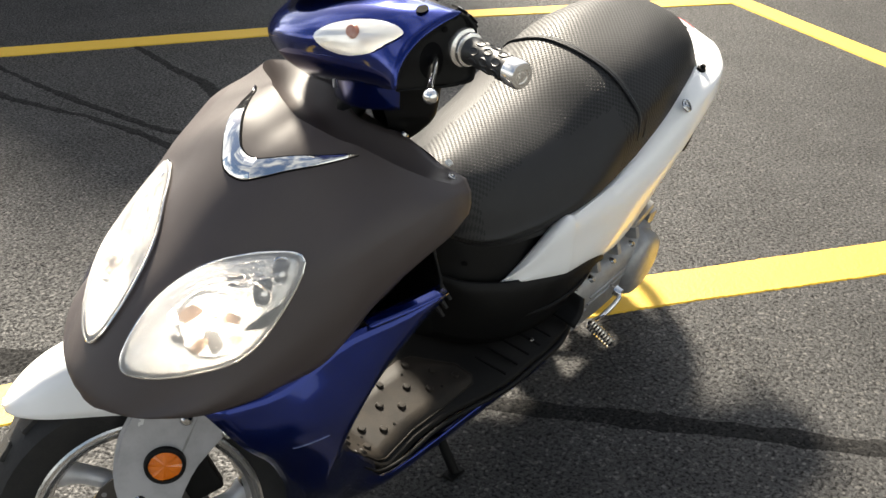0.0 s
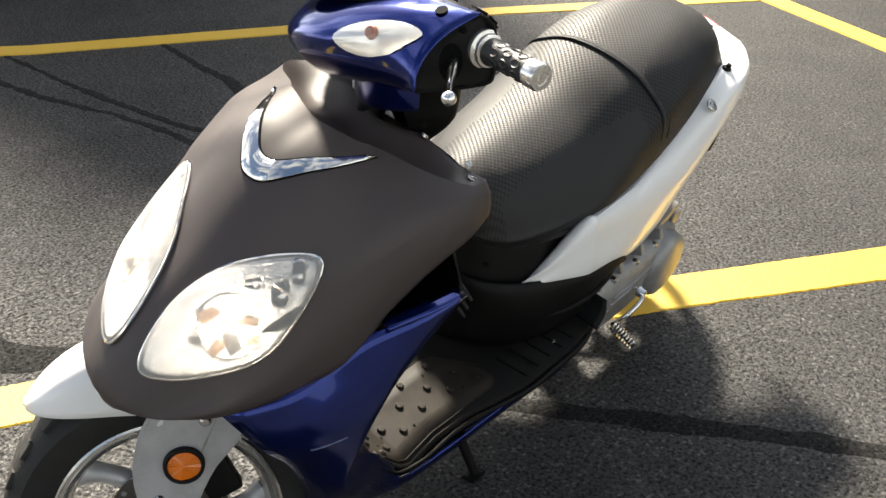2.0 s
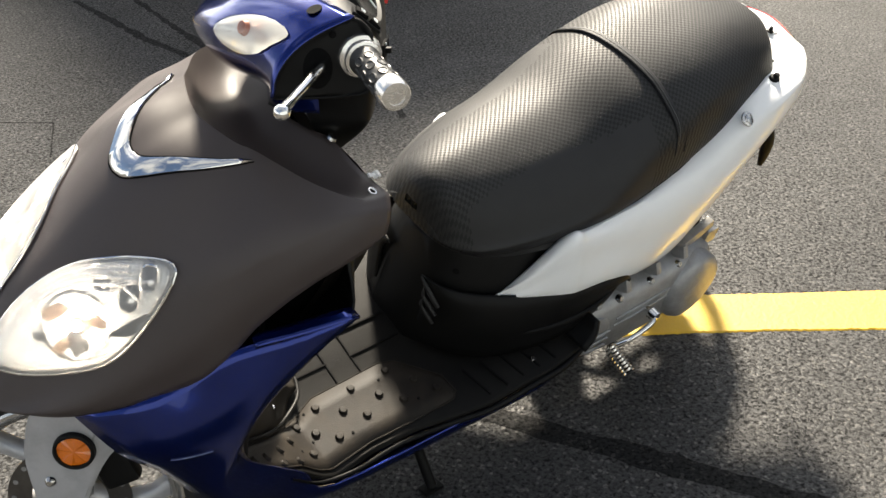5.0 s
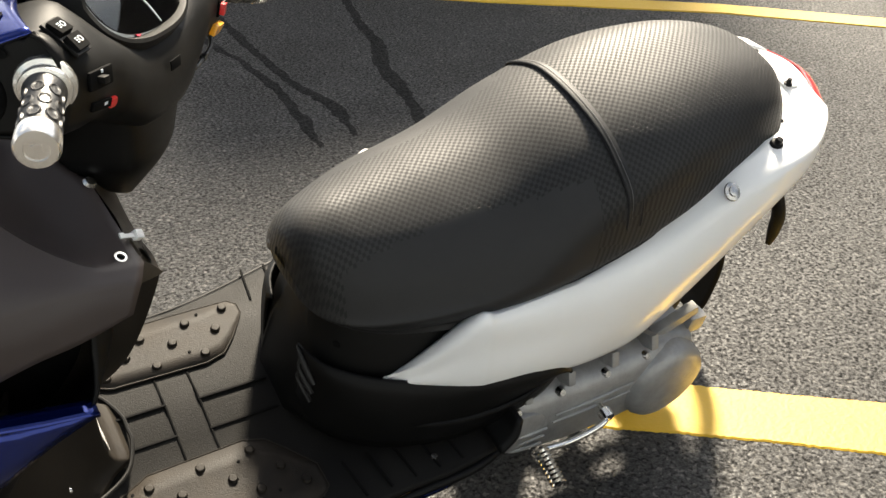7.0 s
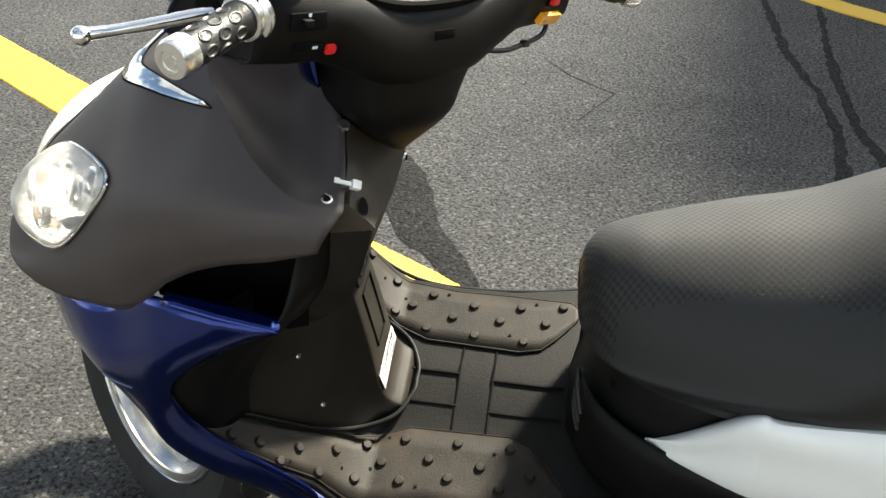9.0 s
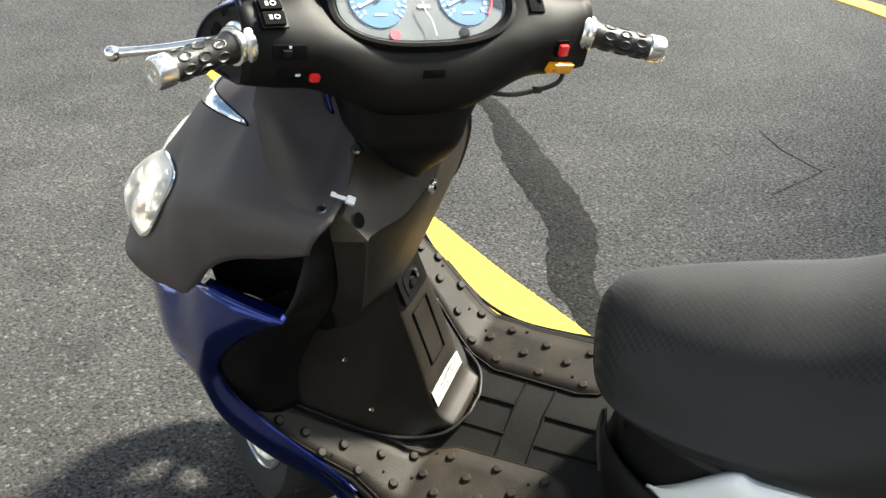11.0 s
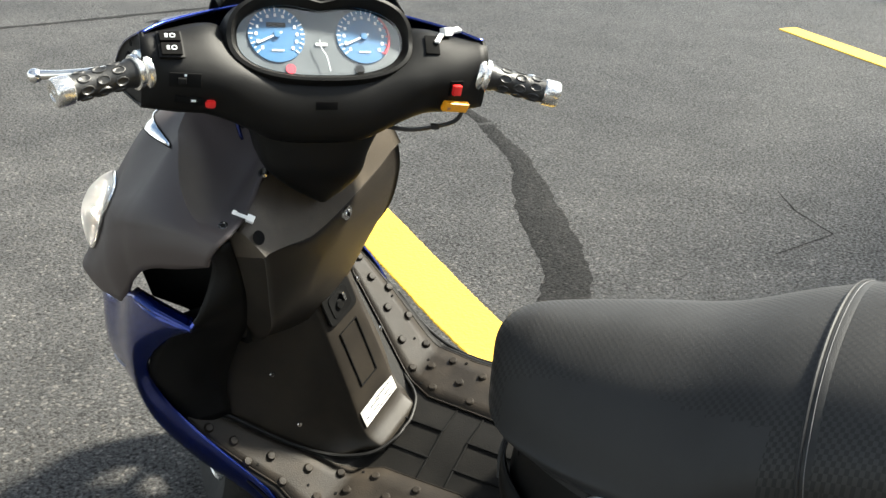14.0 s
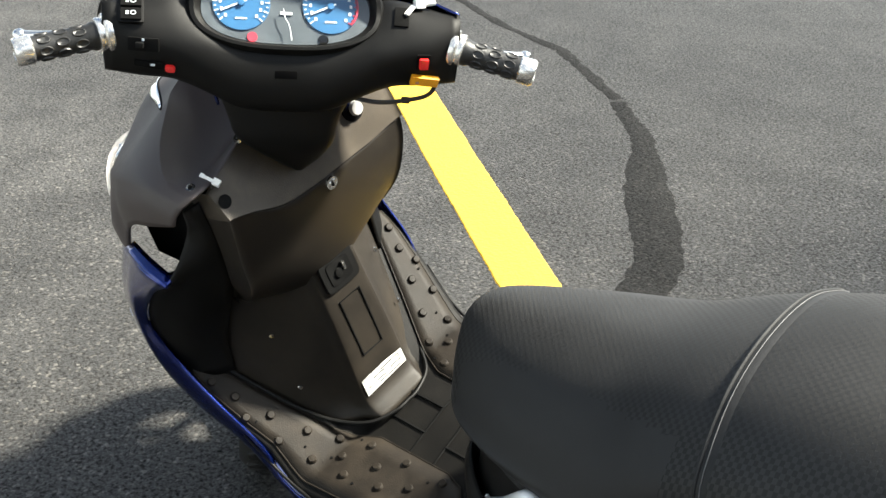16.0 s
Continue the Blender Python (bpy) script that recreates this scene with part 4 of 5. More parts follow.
lamp_outline = [(.578, .140, .869), (.628, .152, .80), (.675, .140, .747), (.725, .092, .715), (.777, .050, .708), (.782, .026, .718), (.748, .018, .765), (.706, .026, .810), (.660, .052, .848), (.608, .105, .876)]
for s in (1, -1):
    ref = (.6, s * .6, .5)
    side = [(x, OFF + s * y, z) for x, y, z in lamp_outline]
    lamp = P("headlight", skin_patch(cover_tree, side, ref, .002, 0), FACETS, None, "clear headlight with a bright faceted reflector")
    ring = crom(side, 4, True)
    P("rim", tube([snapped(cover_tree, p, .003, ref) for p in ring + ring[:1]], .0024, 8, 1), CHROME, lamp)
    heart = sum(ring, Vector()) / len(ring)
    for inset, rad, mt in ((.040, .0020, DARK), (.075, .0022, CHROME)):
        P("inner_rim", tube([snapped(cover_tree, p.lerp(heart, inset), .003, ref) for p in ring + ring[:1]], rad, 8, 1), mt, lamp)
    n = Vector((.58, s * .55, .6)).normalized()
    c = snapped(cover_tree, (.692, OFF + s * .096, .786), -.004, ref)
    nn = (snapped(cover_tree, (.692, OFF + s * .096, .786), .02, ref) - c).normalized()
    r = .046
    P("bulb", lathe([(0, .0175), (r * .08, .0170), (r * .13, .014), (r * .14, .004)], facing(c, nn), 14), GLOW, lamp, "lit bulb")
    fm = facing(c, nn)
    P("reflector_bowl", lathe([(.007, .0015), (.015, .002), (.023, .0030), (.031, .0040), (.038, .0050), (.043, .0054), (.0500, -.0060)], fm @ pose(0, 0, .0035), 20, fill=False), MIRROR, lamp, "bright faceted reflector bowl", sharp=3)
    P("bulb_shield", lathe([(.0085, .006), (.0105, .0085), (.0080, .0100), (.0075, .0095)], fm, 20, fill=False), BRASS, lamp)
    # small plates; the brown ones paint the bulb's warm reflections into the bowl
    for k, (px, py, turn, size) in enumerate(((-.030, .012, 20, .020), (.010, .026, 75, .017), (.026, .010, 150, .013), (.004, -.020, 100, .022), (-.014, -.030, 40, .016), (-.052, .006, 95, .015), (.030, -.018, 10, .012), (-.044, -.022, 160, .011), (.012, .004, 45, .012))):
        petal = [(size * .6, 0), (size * .25, size * .42), (-size * .2, size * .3), (-size * .6, size * .1), (-size * .35, -size * .36), (size * .2, -size * .22)]
        pm = fm @ pose(px, py, .0105, 14 * (k % 3) - 14, 10 * (k % 2) - 5, turn)
        P("reflection_facet", plate([(1.5 * a, 1.5 * b) for a, b in petal], .0010, pm, 0), (BRASS, MIRROR, BRASS, DISC)[k % 4], lamp)
    gap = [fm @ Vector((.047 * math.cos(radians(a)), .044 * math.sin(radians(a)), .0060)) for a in range(170, 341, 17)]
    P("bowl_gap", tube(gap, (.0004, .0008, .0012, .0020, .0032, .0040, .0036, .0022, .0012, .0008, .0004), 8, 1), DISC, lamp)
    for k in range(4):                            # stepped strips between bowl and rim
        u = .12 + .10 * k
        P("reflector_step", tube([snapped(cover_tree, p.lerp(heart, u), .004 + .0012 * k, ref) for p in ring[26:38]], .0022, 6, 1), MIRROR, lamp)
    for (x, y, z), w, h in (((.634, .122, .835), .028, .044), ((.606, .124, .856), .022, .036), ((.655, .092, .842), .026, .022)):
        c = snapped(cover_tree, (x, OFF + s * y, z), .004, ref)
        fm = facing(c, nn)
        loop = [fm @ Vector((px, py, .003)) for px, py in stadium(w, h, 4, 3.0)]
        P("trim_ring", tube(loop + loop[:1], .0026, 8, 1), MIRROR, lamp)
        P("trim_bowl", plate(stadium(w * .9, h * .9, 4, 3.0), .001, fm, 0), DARK, lamp, "dark oval lamp window")
        P("trim_bulb", lathe([(0, .006), (.004, .005), (.006, .001)], fm @ pose(w * .1, -h * .12, 0), 12), MIRROR, lamp)
    for a0, a1 in (((.600, .128, .853), (.648, .098, .838)), ((.622, .134, .828), (.640, .104, .846))):
        P("trim_strip", tube([snapped(cover_tree, (x, OFF + s * y, z), .006, ref) for x, y, z in (a0, a1)], .0024, 6, 3), MIRROR, lamp)
    P("shade_plate", skin_ribbon(cover_tree, [(.618, OFF + s * .146, .818), (.640, OFF + s * .139, .795), (.660, OFF + s * .126, .782)], (.003, .015, .004), ref, .0065), DARK, lamp)
    lens = P("lens", skin_patch(cover_tree, side, ref, .006, .024), GLARELENS, lamp, "clear plastic headlight lens")
    lens.visible_shadow = False

chev_out = [(.446, .0985, .970), (.463, .0925, .968), (.490, .0815, .963), (.515, .071, .959), (.540, .059, .956), (.569, .037, .943), (.586, .0175, .933), (.591, 0, .932)]
chev_in = [(.447, .0975, .971), (.459, .0885, .972), (.476, .0785, .971), (.500, .0640, .970), (.521, .0495, .968), (.546, .029, .962), (.559, .0135, .957), (.563, 0, .956)]
edges = []
for half in (chev_out, chev_in):
    arm = crom(half, 5)
    edges.append([Vector((x, OFF + y, z)) for x, y, z in arm] + [Vector((x, OFF - y, z)) for x, y, z in arm[-2::-1]])
rows = []
for o, i in zip(*edges):
    rows.append([snapped(cover_tree, o.lerp(i, k), h, (.7, 0, .7)) for k, h in ((0, .0004), (.06, .003), (.5, .0045), (.94, .003), (1, .0004))])
P("chevron_emblem", grid(rows), CHROME, None, "chrome chevron trim", sharp=50)
outline = [snapped(cover_tree, p, .0008, (.7, 0, .7)) for p in edges[0] + edges[1][::-1] + edges[0][:1]]
P("chevron_gap", tube(outline, .0012, 6, 1), DARK)

# blue lower fairings that run back into the sills
fairing_front = (
    ((.718, .142, .652), (.652, .186, .684), (.59, .212, .708), (.53, .234, .754), (.43, .272, .770), (.352, .280, .768)),
    ((.678, .190, .592), (.628, .232, .616), (.57, .262, .65), (.51, .279, .69), (.47, .280, .708), (.42, .278, .722)),
    ((.630, .206, .535), (.595, .252, .545), (.56, .274, .565), (.54, .280, .585), (.525, .278, .60), (.51, .270, .62)),
    ((.572, .212, .43), (.560, .247, .442), (.552, .268, .465), (.545, .273, .485), (.53, .272, .505), (.505, .262, .525)),
    ((.53, .198, .335), (.512, .23, .35), (.50, .255, .38), (.493, .264, .40), (.470, .264, .420), (.438, .256, .440)))
fairing_sill = (
    ((.465, .184, .258), (.445, .216, .27), (.425, .24, .308), (.413, .249, .332), (.392, .250, .345), (.365, .244, .352)),
    ((.30, .165, .240), (.30, .20, .246), (.30, .222, .268), (.30, .229, .284), (.30, .231, .294), (.30, .228, .304)),
    ((.0, .175, .238), (.0, .21, .243), (.0, .236, .263), (.0, .243, .279), (.0, .244, .289), (.0, .241, .300)),
    ((-.18, .215, .245), (-.18, .25, .25), (-.18, .276, .266), (-.18, .284, .279), (-.18, .286, .289), (-.18, .284, .300)),
    ((-.31, .20, .255), (-.31, .235, .26), (-.31, .258, .272), (-.31, .266, .282), (-.31, .268, .291), (-.31, .266, .300)))
for s in (1, -1):
    rows = [[(x, skew(s * y, z) + (.012 if x > .6 and s > 0 else 0), z) for x, y, z in r] for r in fairing_front] + [[(x, s * (y - floor_line(x) + floor_edge(x, s) - (.028 if s < 0 else 0)), z - .312 + floor_z(x, s * .25) + max(0, x - .29) * -.55 if x < .31 else z) for x, y, z in r] for r in fairing_sill]
    fairing_bm = loft(rows, 3, 4)
    if s > 0:
        fairing_tree = BVHTree.FromBMesh(fairing_bm)
    P("lower_fairing", fairing_bm, BLUE, None, "glossy blue lower fairing with scratches", thick=.004, out=(.3, s, 0))
    P("fairing_rail", loft([[(x, skew(s * y, z), z) for x, y, z in r] for r in (((.505, .254, .767), (.50, .235, .770)), ((.43, .272, .772), (.428, .250, .774)), ((.352, .281, .770), (.354, .260, .773)))], 3, 4), BLUE, None, "blue inner rail of the fairing", thick=.006, out=(0, 0, 1))
    # dark sheet standing in for the shade inside the opening
    P("opening_shade", loft([[(x, skew(s * y, z, .04), z) for x, y, z in r] for r in (((.54, .19, .80), (.54, .19, .70)), ((.48, .17, .84), (.47, .165, .66)), ((.40, .165, .86), (.40, .16, .62)), ((.33, .19, .87), (.35, .18, .66)))], 2, 3), DARK)
for pts, w in ((((.62, .243, .59), (.59, .258, .595), (.57, .268, .60)), .0025),):
    P("scratch", skin_ribbon(fairing_tree, pts, (.0004, w * .7, .0004), (0, 1, 0), .0006), SCRAPE)

# zip ties and the bolt hole that hold the cover
def zip_tie(at, n, along):
    m = facing(at, n, along) @ Matrix.Scale(.8, 4)
    tie = P("zip_tie", merged(block((.013, .014, .011), m @ pose(0, -.003, .006), .002), block((.006, .026, .0024), m @ pose(0, .013, .004, -8), .0006), block((.008, .008, .003), m @ pose(0, .026, .0045, -8), .001)), WHITE, None, "white nylon zip tie")
    return tie


zip_tie((.278, .1746, .917), (-.6, .3, .7), (1, .2, .25))
zip_tie((.281, -.150, .917), (-.6, -.3, .7), (1, -.2, .25))
rivet = P("cover_rivet", lathe([(.0038, .0005), (.0045, .0022), (.0068, .0020), (.0072, 0)], facing(snapped(cover_tree, (.3005, .2024, .917), .0006, (-.3, .2, .9)), (-.25, .15, .95)), 18, fill=False), STEEL)
P("rivet_hole", lathe([(0, .0008), (.0042, .0008)], facing(snapped(cover_tree, (.3005, .2024, .917), .0006, (-.3, .2, .9)), (-.25, .15, .95)), 14, fill=False), DARK, rivet)
P("shield_bolt", lathe([(0, .004), (.006, .004), (.008, 0)], facing((.301, .102, .941), (-.3, .3, .9)), 12), STEEL)

# engine and drive case on the left
case_rows = []
for x, z0, z1, y in ((-.33, .235, .335, .20), (-.36, .20, .345, .235), (-.46, .19, .352, .245), (-.58, .19, .36, .247), (-.68, .20, .375, .245), (-.76, .22, .37, .235)):
    case_rows.append([(x, y - .11, z0), (x, y - .02, z0), (x, y, z0 + .025), (x, y + .002, (z0 + z1) / 2), (x, y, z1 - .03), (x, y - .025, z1), (x, y - .11, z1 + .005)])
engine = P("drive_case", loft(case_rows, 3, 4, cap=True), ALLOY, None, "cast grey alloy drive case")
P("clutch_drum", lathe([(.090, -.07), (.091, -.01), (.088, .014), (.080, .026), (.062, .032), (0, .034)], facing((-.702, .238, .282), (0, 1, .05), (1, 0, 0)), 40), ALLOY, engine, "round cast alloy clutch cover")
for k in range(3):
    P("case_rib", tube([(-.345, .232, .238 + .020 * k), (-.365, .2480, .238 + .020 * k), (-.425, .2525, .236 + .022 * k)], (.003, .0045, .003), 8), ALLOY, engine)
for z0, z1 in ((.305, .318), (.284, .292)):
    P("case_rib", tube([(-.44, .2485, z0), (-.52, .2505, (z0 + z1) / 2), (-.615, .2505, z1)], (.002, .0034, .002), 8), ALLOY, engine)
for x in (-.375, -.465, -.56, -.65):
    P("case_web", block((.016, .06, .030), pose(x, .205, .356 + (-.375 - x) * .09, 28), .005), ALLOY, engine)
P("case_front", lathe([(.046, -.05), (.048, .000), (.044, .010), (.034, .014), (0, .015)], facing((-.375, .236, .282), (0, 1, .08), (1, 0, 0)), 28, squash=1.25), ALLOY, engine)
for x, z in ((-.36, .33), (-.45, .345), (-.55, .35), (-.64, .36), (-.42, .20), (-.55, .20)):
    P("case_bolt", lathe([(0, .010), (.006, .010), (.008, .006), (.011, 0)], facing((x, .228, z), (0, .8, .6)), 10), STEEL, engine)
kick = P("kick_starter", tube([(-.540, .245, .293), (-.538, .278, .293), (-.515, .290, .288), (-.46, .289, .272), (-.405, .288, .278), (-.386, .288, .285)], .0062, 10), CHROME, None, "chrome kick starter")
P("hub", lathe([(0, .02), (.012, .018), (.014, 0)], facing((-.538, .268, .293), (0, 1, 0), (1, 0, 0)), 14), CHROME, kick)
P("pedal", lathe([(.0, 0)] + [(.0125 + .0025 * (k % 2), .004 * k) for k in range(1, 18)] + [(0, .072)], facing((-.385, .286, .285), (-.04, .95, -.30), (0, 0, 1)), 14), CHROME, kick)
stand = P("side_stand", merged(tube([(.06, .16, .25), (.055, .215, .16), (.045, .268, .088)], .011, 10), block((.045, .028, .008), pose(.046, .268, .083, 16), .002)), BLACK, None, "black steel side stand")

# wheels
def wheel(at, radius, width, rim_r, turn=None, spoked=True):
    m = Matrix.Translation(at) @ Matrix.Rotation(radians(-90), 4, "X")
    if turn is not None:
        m = turn @ m
    w, t = width / 2, radius - rim_r
    prof = [(rim_r, -w * .72), (rim_r + t * .35, -w * .95), (rim_r + t * .7, -w), (radius - t * .08, -w * .72), (radius, -w * .3), (radius, w * .3), (radius - t * .08, w * .72), (rim_r + t * .7, w), (rim_r + t * .35, w * .95), (rim_r, w * .72)]
    wh = P("front_wheel" if turn is not None else "rear_wheel", lathe([(.032, -w * .5), (.034, w * .5), (.02, w * .6), (0, w * .6)], m, 24), ALLOY)
    tyre = P("tyre", lathe(prof, m, 64, fill=False), TYRE, wh, "black rubber tyre")
    for k in range(28):
        a = 2 * math.pi * k / 28
        for q in (1, -1):
            P("tread_block", block((.030, width * .30, .008), m @ Matrix.Rotation(a + q * .05, 4, "Z") @ Matrix.Translation((radius - .004, 0, q * w * .42)) @ Matrix.Rotation(radians(90), 4, "Y") @ Matrix.Rotation(radians(90 + q * 14), 4, "Z"), .0015, 1), TYRE, tyre)
    P("rim", lathe([(rim_r + .004, -w * .74), (rim_r + .002, -w * .80), (rim_r - .012, -w * .78), (rim_r - .022, -w * .45), (rim_r - .026, 0), (rim_r - .022, w * .45), (rim_r - .010, w * .72), (rim_r - .012, w * .80), (rim_r - .005, w * .84), (rim_r - .004, w * .79), (rim_r + .001, w * .79), (rim_r + .003, w * .85), (rim_r + .007, w * .82), (rim_r + .007, w * .74)], m, 64, fill=False), RIM, wh, "polished grey alloy wheel rim")
    for k in range(5):
        a = 2 * math.pi * k / 5 + .3
        c = [(math.cos(a + d) * r, math.sin(a + d) * r, h) for r, d, h in ((.025, 0, w * .2), (.08, .10, w * .25), (.13, .28, w * .2), (rim_r - .02, .40, w * .1))]
        P("spoke", tube([m @ Vector(q) for q in c], (.022, .018, .017, .024), 12), FORKGREY, wh)
    return wh, m


wh, wm = wheel((.655, 0, .262), .262, .125, .180, STEER)
P("brake_disc", lathe([(.062, .030), (.100, .030), (.100, .026), (.062, .026), (.062, .030)], wm @ Matrix.Rotation(math.pi, 4, "X") @ pose(0, 0, -.07), 48), DISC, wh)
P("brake_caliper", block((.06, .03, .075), pose(.575, .058, .345, 0, 25), .013, 4), BLACK, wh, m=STEER)
for k in range(18):
    a = 2 * math.pi * k / 18
    P("disc_hole", lathe([(0, .001), (.0045, .001), (.0045, 0)], wm @ pose(.09 * math.cos(a) - .0, .09 * math.sin(a), .0445), 8), ALLOY, wh)
wheel((-.70, 0, .255), .258, .13, .165)

fender = []
for a, w, r in ((46.5, .004, .303), (48, .022, .307), (52, .041, .312), (58, .055, .317), (66, .063, .322), (78, .068, .327), (96, .070, .327), (116, .068, .318), (138, .06, .305)):
    ux, uz = math.cos(radians(a)), math.sin(radians(a))
    x, z = .655 + r * ux, .262 + r * uz
    low = min(z - .004, .478 if a < 90 else .478 - (a - 90) * .0012)
    fender.append(mirrored([(x, 0, z), (x, w * .6, z - .004), (x - (z - low) * .10, w * .93, z - (z - low) * .35), (x - (z - low) * .16, w * 1.03, low)]))
P("front_fender", loft(fender, 4, 4), SILVER, None, "silver front fender", thick=.003, m=STEER)
for s in (1, -1):
    leg = [(.517, .455), (.56, .50), (.60, .512), (.655, .505), (.685, .465), (.70, .42), (.705, .36), (.685, .262), (.655, .235), (.628, .255), (.605, .32), (.575, .38)]
    pts = crom([(x, z, 0) for x, z in leg], 3, True)
    fk = P("fork_cover", plate([(p.x, p.y) for p in pts], .012, Matrix.Translation((0, s * .085 + .006, 0)) @ Matrix.Rotation(radians(90), 4, "X"), .0055), FORKGREY, None, "grey painted fork cover", m=STEER)
    for x, z, w, h in ((.656, .484, .014, .006), (.655, .477, .017, .005), (.660, .471, .008, .004)):
        P("paint_chip", plate(stadium(w, h, 3, 3), .0006, facing((x, s * .0921, z), (0, s, 0), (1, 0, .2)), 0), WHITE, fk, m=STEER)
    for x, z, r in ((.589, .469, .009), (.526, .437, .009), (.668, .332, .008)):
        P("fork_bolt", lathe([(0, .006), (r * .6, .006), (r, .003), (r * 1.2, 0)], facing((x, s * .092, z), (0, s, 0), (1, 0, 0)), 14), STEEL, fk, m=STEER)
    fm = facing((.626, s * .092, .394), (0, s, 0), (1, 0, 0))
    bm = bmesh.new()
    hub = bm.verts.new(fm @ Vector((0, 0, .0065)))
    rim = [bm.verts.new(fm @ Vector((.0285 * math.cos(2 * math.pi * k / 32), .0285 * math.sin(2 * math.pi * k / 32), .0040 + .0022 * ((k // 4) % 2)))) for k in range(32)]
    for k in range(32):
        bm.faces.new((hub, rim[k], rim[(k + 1) % 32]))
    refl = P("reflector", bm, ORANGE, fk, "round orange side reflector", m=STEER, sharp=2)
    P("reflector_ring", lathe([(.0262, .001), (.0262, .0085), (.029, .0095), (.032, .008), (.033, 0)], facing((.626, s * .092, .394), (0, s, 0), (1, 0, 0)), 30), BLACK, refl, m=STEER)
    P("fork_tube", tube([(.66, s * .07, .27), (.56, s * .07, .50), (.50, s * .05, .62)], .02, 14), ALLOY, None, m=STEER)
P("steering_column", tube([(.52, 0, .56), (.40, 0, .79), (.2385, 0, 1.05)], .024, 14), BLACK)
P("column_boot", lathe([(.036 + .004 * (k % 2), .012 * k) for k in range(7)], facing((.375, 0, .835), (-.46, 0, .89), (1, 0, 0)), 18), RUBBER)
# added dark block that fills the hollow behind the openings with shade
P("hollow_shade", block((.13, .20, .30), pose(.455, .02, .73, 0, -20), .02), DARK)

# handlebar with its cowl, drawn straight ahead and turned by STEER
rear_half = ((.237, (.213, 1.118), (.201, 1.111), (.190, 1.090), (.190, 1.042), (.205, 1.023), (.285, 1.019)),
             (.19, (.285, 1.106), (.224, 1.119), (.182, 1.085), (.181, 1.040), (.207, 1.016), (.285, 1.016)),
             (.155, (.285, 1.112), (.230, 1.124), (.180, 1.080), (.180, 1.040), (.206, 1.014), (.285, 1.014)),
             (.130, (.285, 1.110), (.236, 1.118), (.180, 1.078), (.176, 1.036), (.202, 1.008), (.285, 1.008)),
             (.105, (.285, 1.09), (.228, 1.094), (.183, 1.076), (.172, 1.030), (.196, .999), (.285, .999)),
             (.06, (.285, 1.055), (.222, 1.055), (.186, 1.066), (.170, 1.022), (.186, .982), (.285, .980)),
             (0, (.285, 1.05), (.222, 1.052), (.186, 1.063), (.170, 1.020), (.184, .978), (.285, .976)))
rows = [[(x, y, z) for x, z in r] for y, *r in rear_half] + [[(x, -y, z) for x, z in r] for y, *r in rear_half[-2::-1]]
rear_bm = loft(rows, 4, 4)
rear_tree = BVHTree.FromBMesh(rear_bm)
bars = P("handlebar_cowl", rear_bm, BLACK, None, "black plastic rear handlebar cowl", thick=.004, m=STEER)
neck_rows = []
for z, xr, xf, w, mid in ((1.005, .184, .285, .100, 0), (.98, .183, .285, .086, 0), (.955, .184, .280, .077, 0), (.935, .187, .272, .073, -.002), (.915, .196, .265, .062, -.008), (.89, .214, .258, .040, -.016), (.868, .231, .25, .012, -.024)):
    neck_rows.append([(xf, mid + w, z), (xr + .03, mid + w, z), (xr + .008, mid + w * .86, z), (xr, mid + w * .45, z), (xr - .002, mid, z), (xr, mid - w * .45, z), (xr + .008, mid - w * .86, z), (xr + .03, mid - w, z), (xf, mid - w, z)])
P("steering_neck", loft(neck_rows, 3, 3, cap=True), BLACK, bars, "black steering neck cover", m=STEER)
P("neck_badge", block((.030, .011, .0015), facing((.1695, 0, 1.038), (-1, 0, .1)) @ pose(0, 0, .001), .0005), DARK, bars, m=STEER)


def end_y(x):
    """How far out the slanting end face of the cowl stands."""
    return .234 + .027 * (x - .2) / .11


cowl_edge = ((.214, 1.1195), (.246, 1.104), (.272, 1.088), (.292, 1.068), (.304, 1.046), (.309, 1.023))
front_half = ((.20, (.244, 1.127), (.288, 1.117), (.320, 1.092), (.333, 1.064), (.330, 1.036), (.312, 1.012)),
              (.13, (.276, 1.137), (.345, 1.114), (.386, 1.078), (.386, 1.046), (.362, 1.018), (.325, 1.004)),
              (.06, (.29, 1.146), (.372, 1.110), (.422, 1.070), (.418, 1.038), (.385, 1.006), (.335, .992)),
              (0, (.30, 1.145), (.384, 1.107), (.434, 1.066), (.430, 1.034), (.392, 1.000), (.338, .988)))
half = [[(x, end_y(x), z) for x, z in cowl_edge]] + [[(x, y, z) for x, z in r] for y, *r in front_half]
rows = half + [[(x, -y, z) for x, y, z in r] for r in half[-2::-1]]
front_bm = loft(rows, 4, 4)
front_tree = BVHTree.FromBMesh(front_bm)
front = P("front_cowl", front_bm, BLUE, None, "glossy blue front handlebar cowl", thick=.004, m=STEER)
collar_rows = [[(x, y, z) for x, y in ((.262, w), (.285, w), (.315, w * .86), (.334, w * .5), (.340, 0), (.334, -w * .5), (.315, -w * .86), (.285, -w), (.262, -w))] for z, w in ((1.022, .112), (1.00, .106), (.975, .100), (.955, .094))]
P("front_neck_cover", loft([[(x - .02 * (1.0 - z) * 4, y, z) for x, y, z in r] for r in collar_rows], 3, 3), BLUE, front, "glossy blue steering neck cover", thick=.004, m=STEER)
P("paint_chip", plate(stadium(.008, .022, 3, 3), .001, facing((.3405, .004, .982), (1, .1, 0)), 0), WHITE, front, m=STEER)
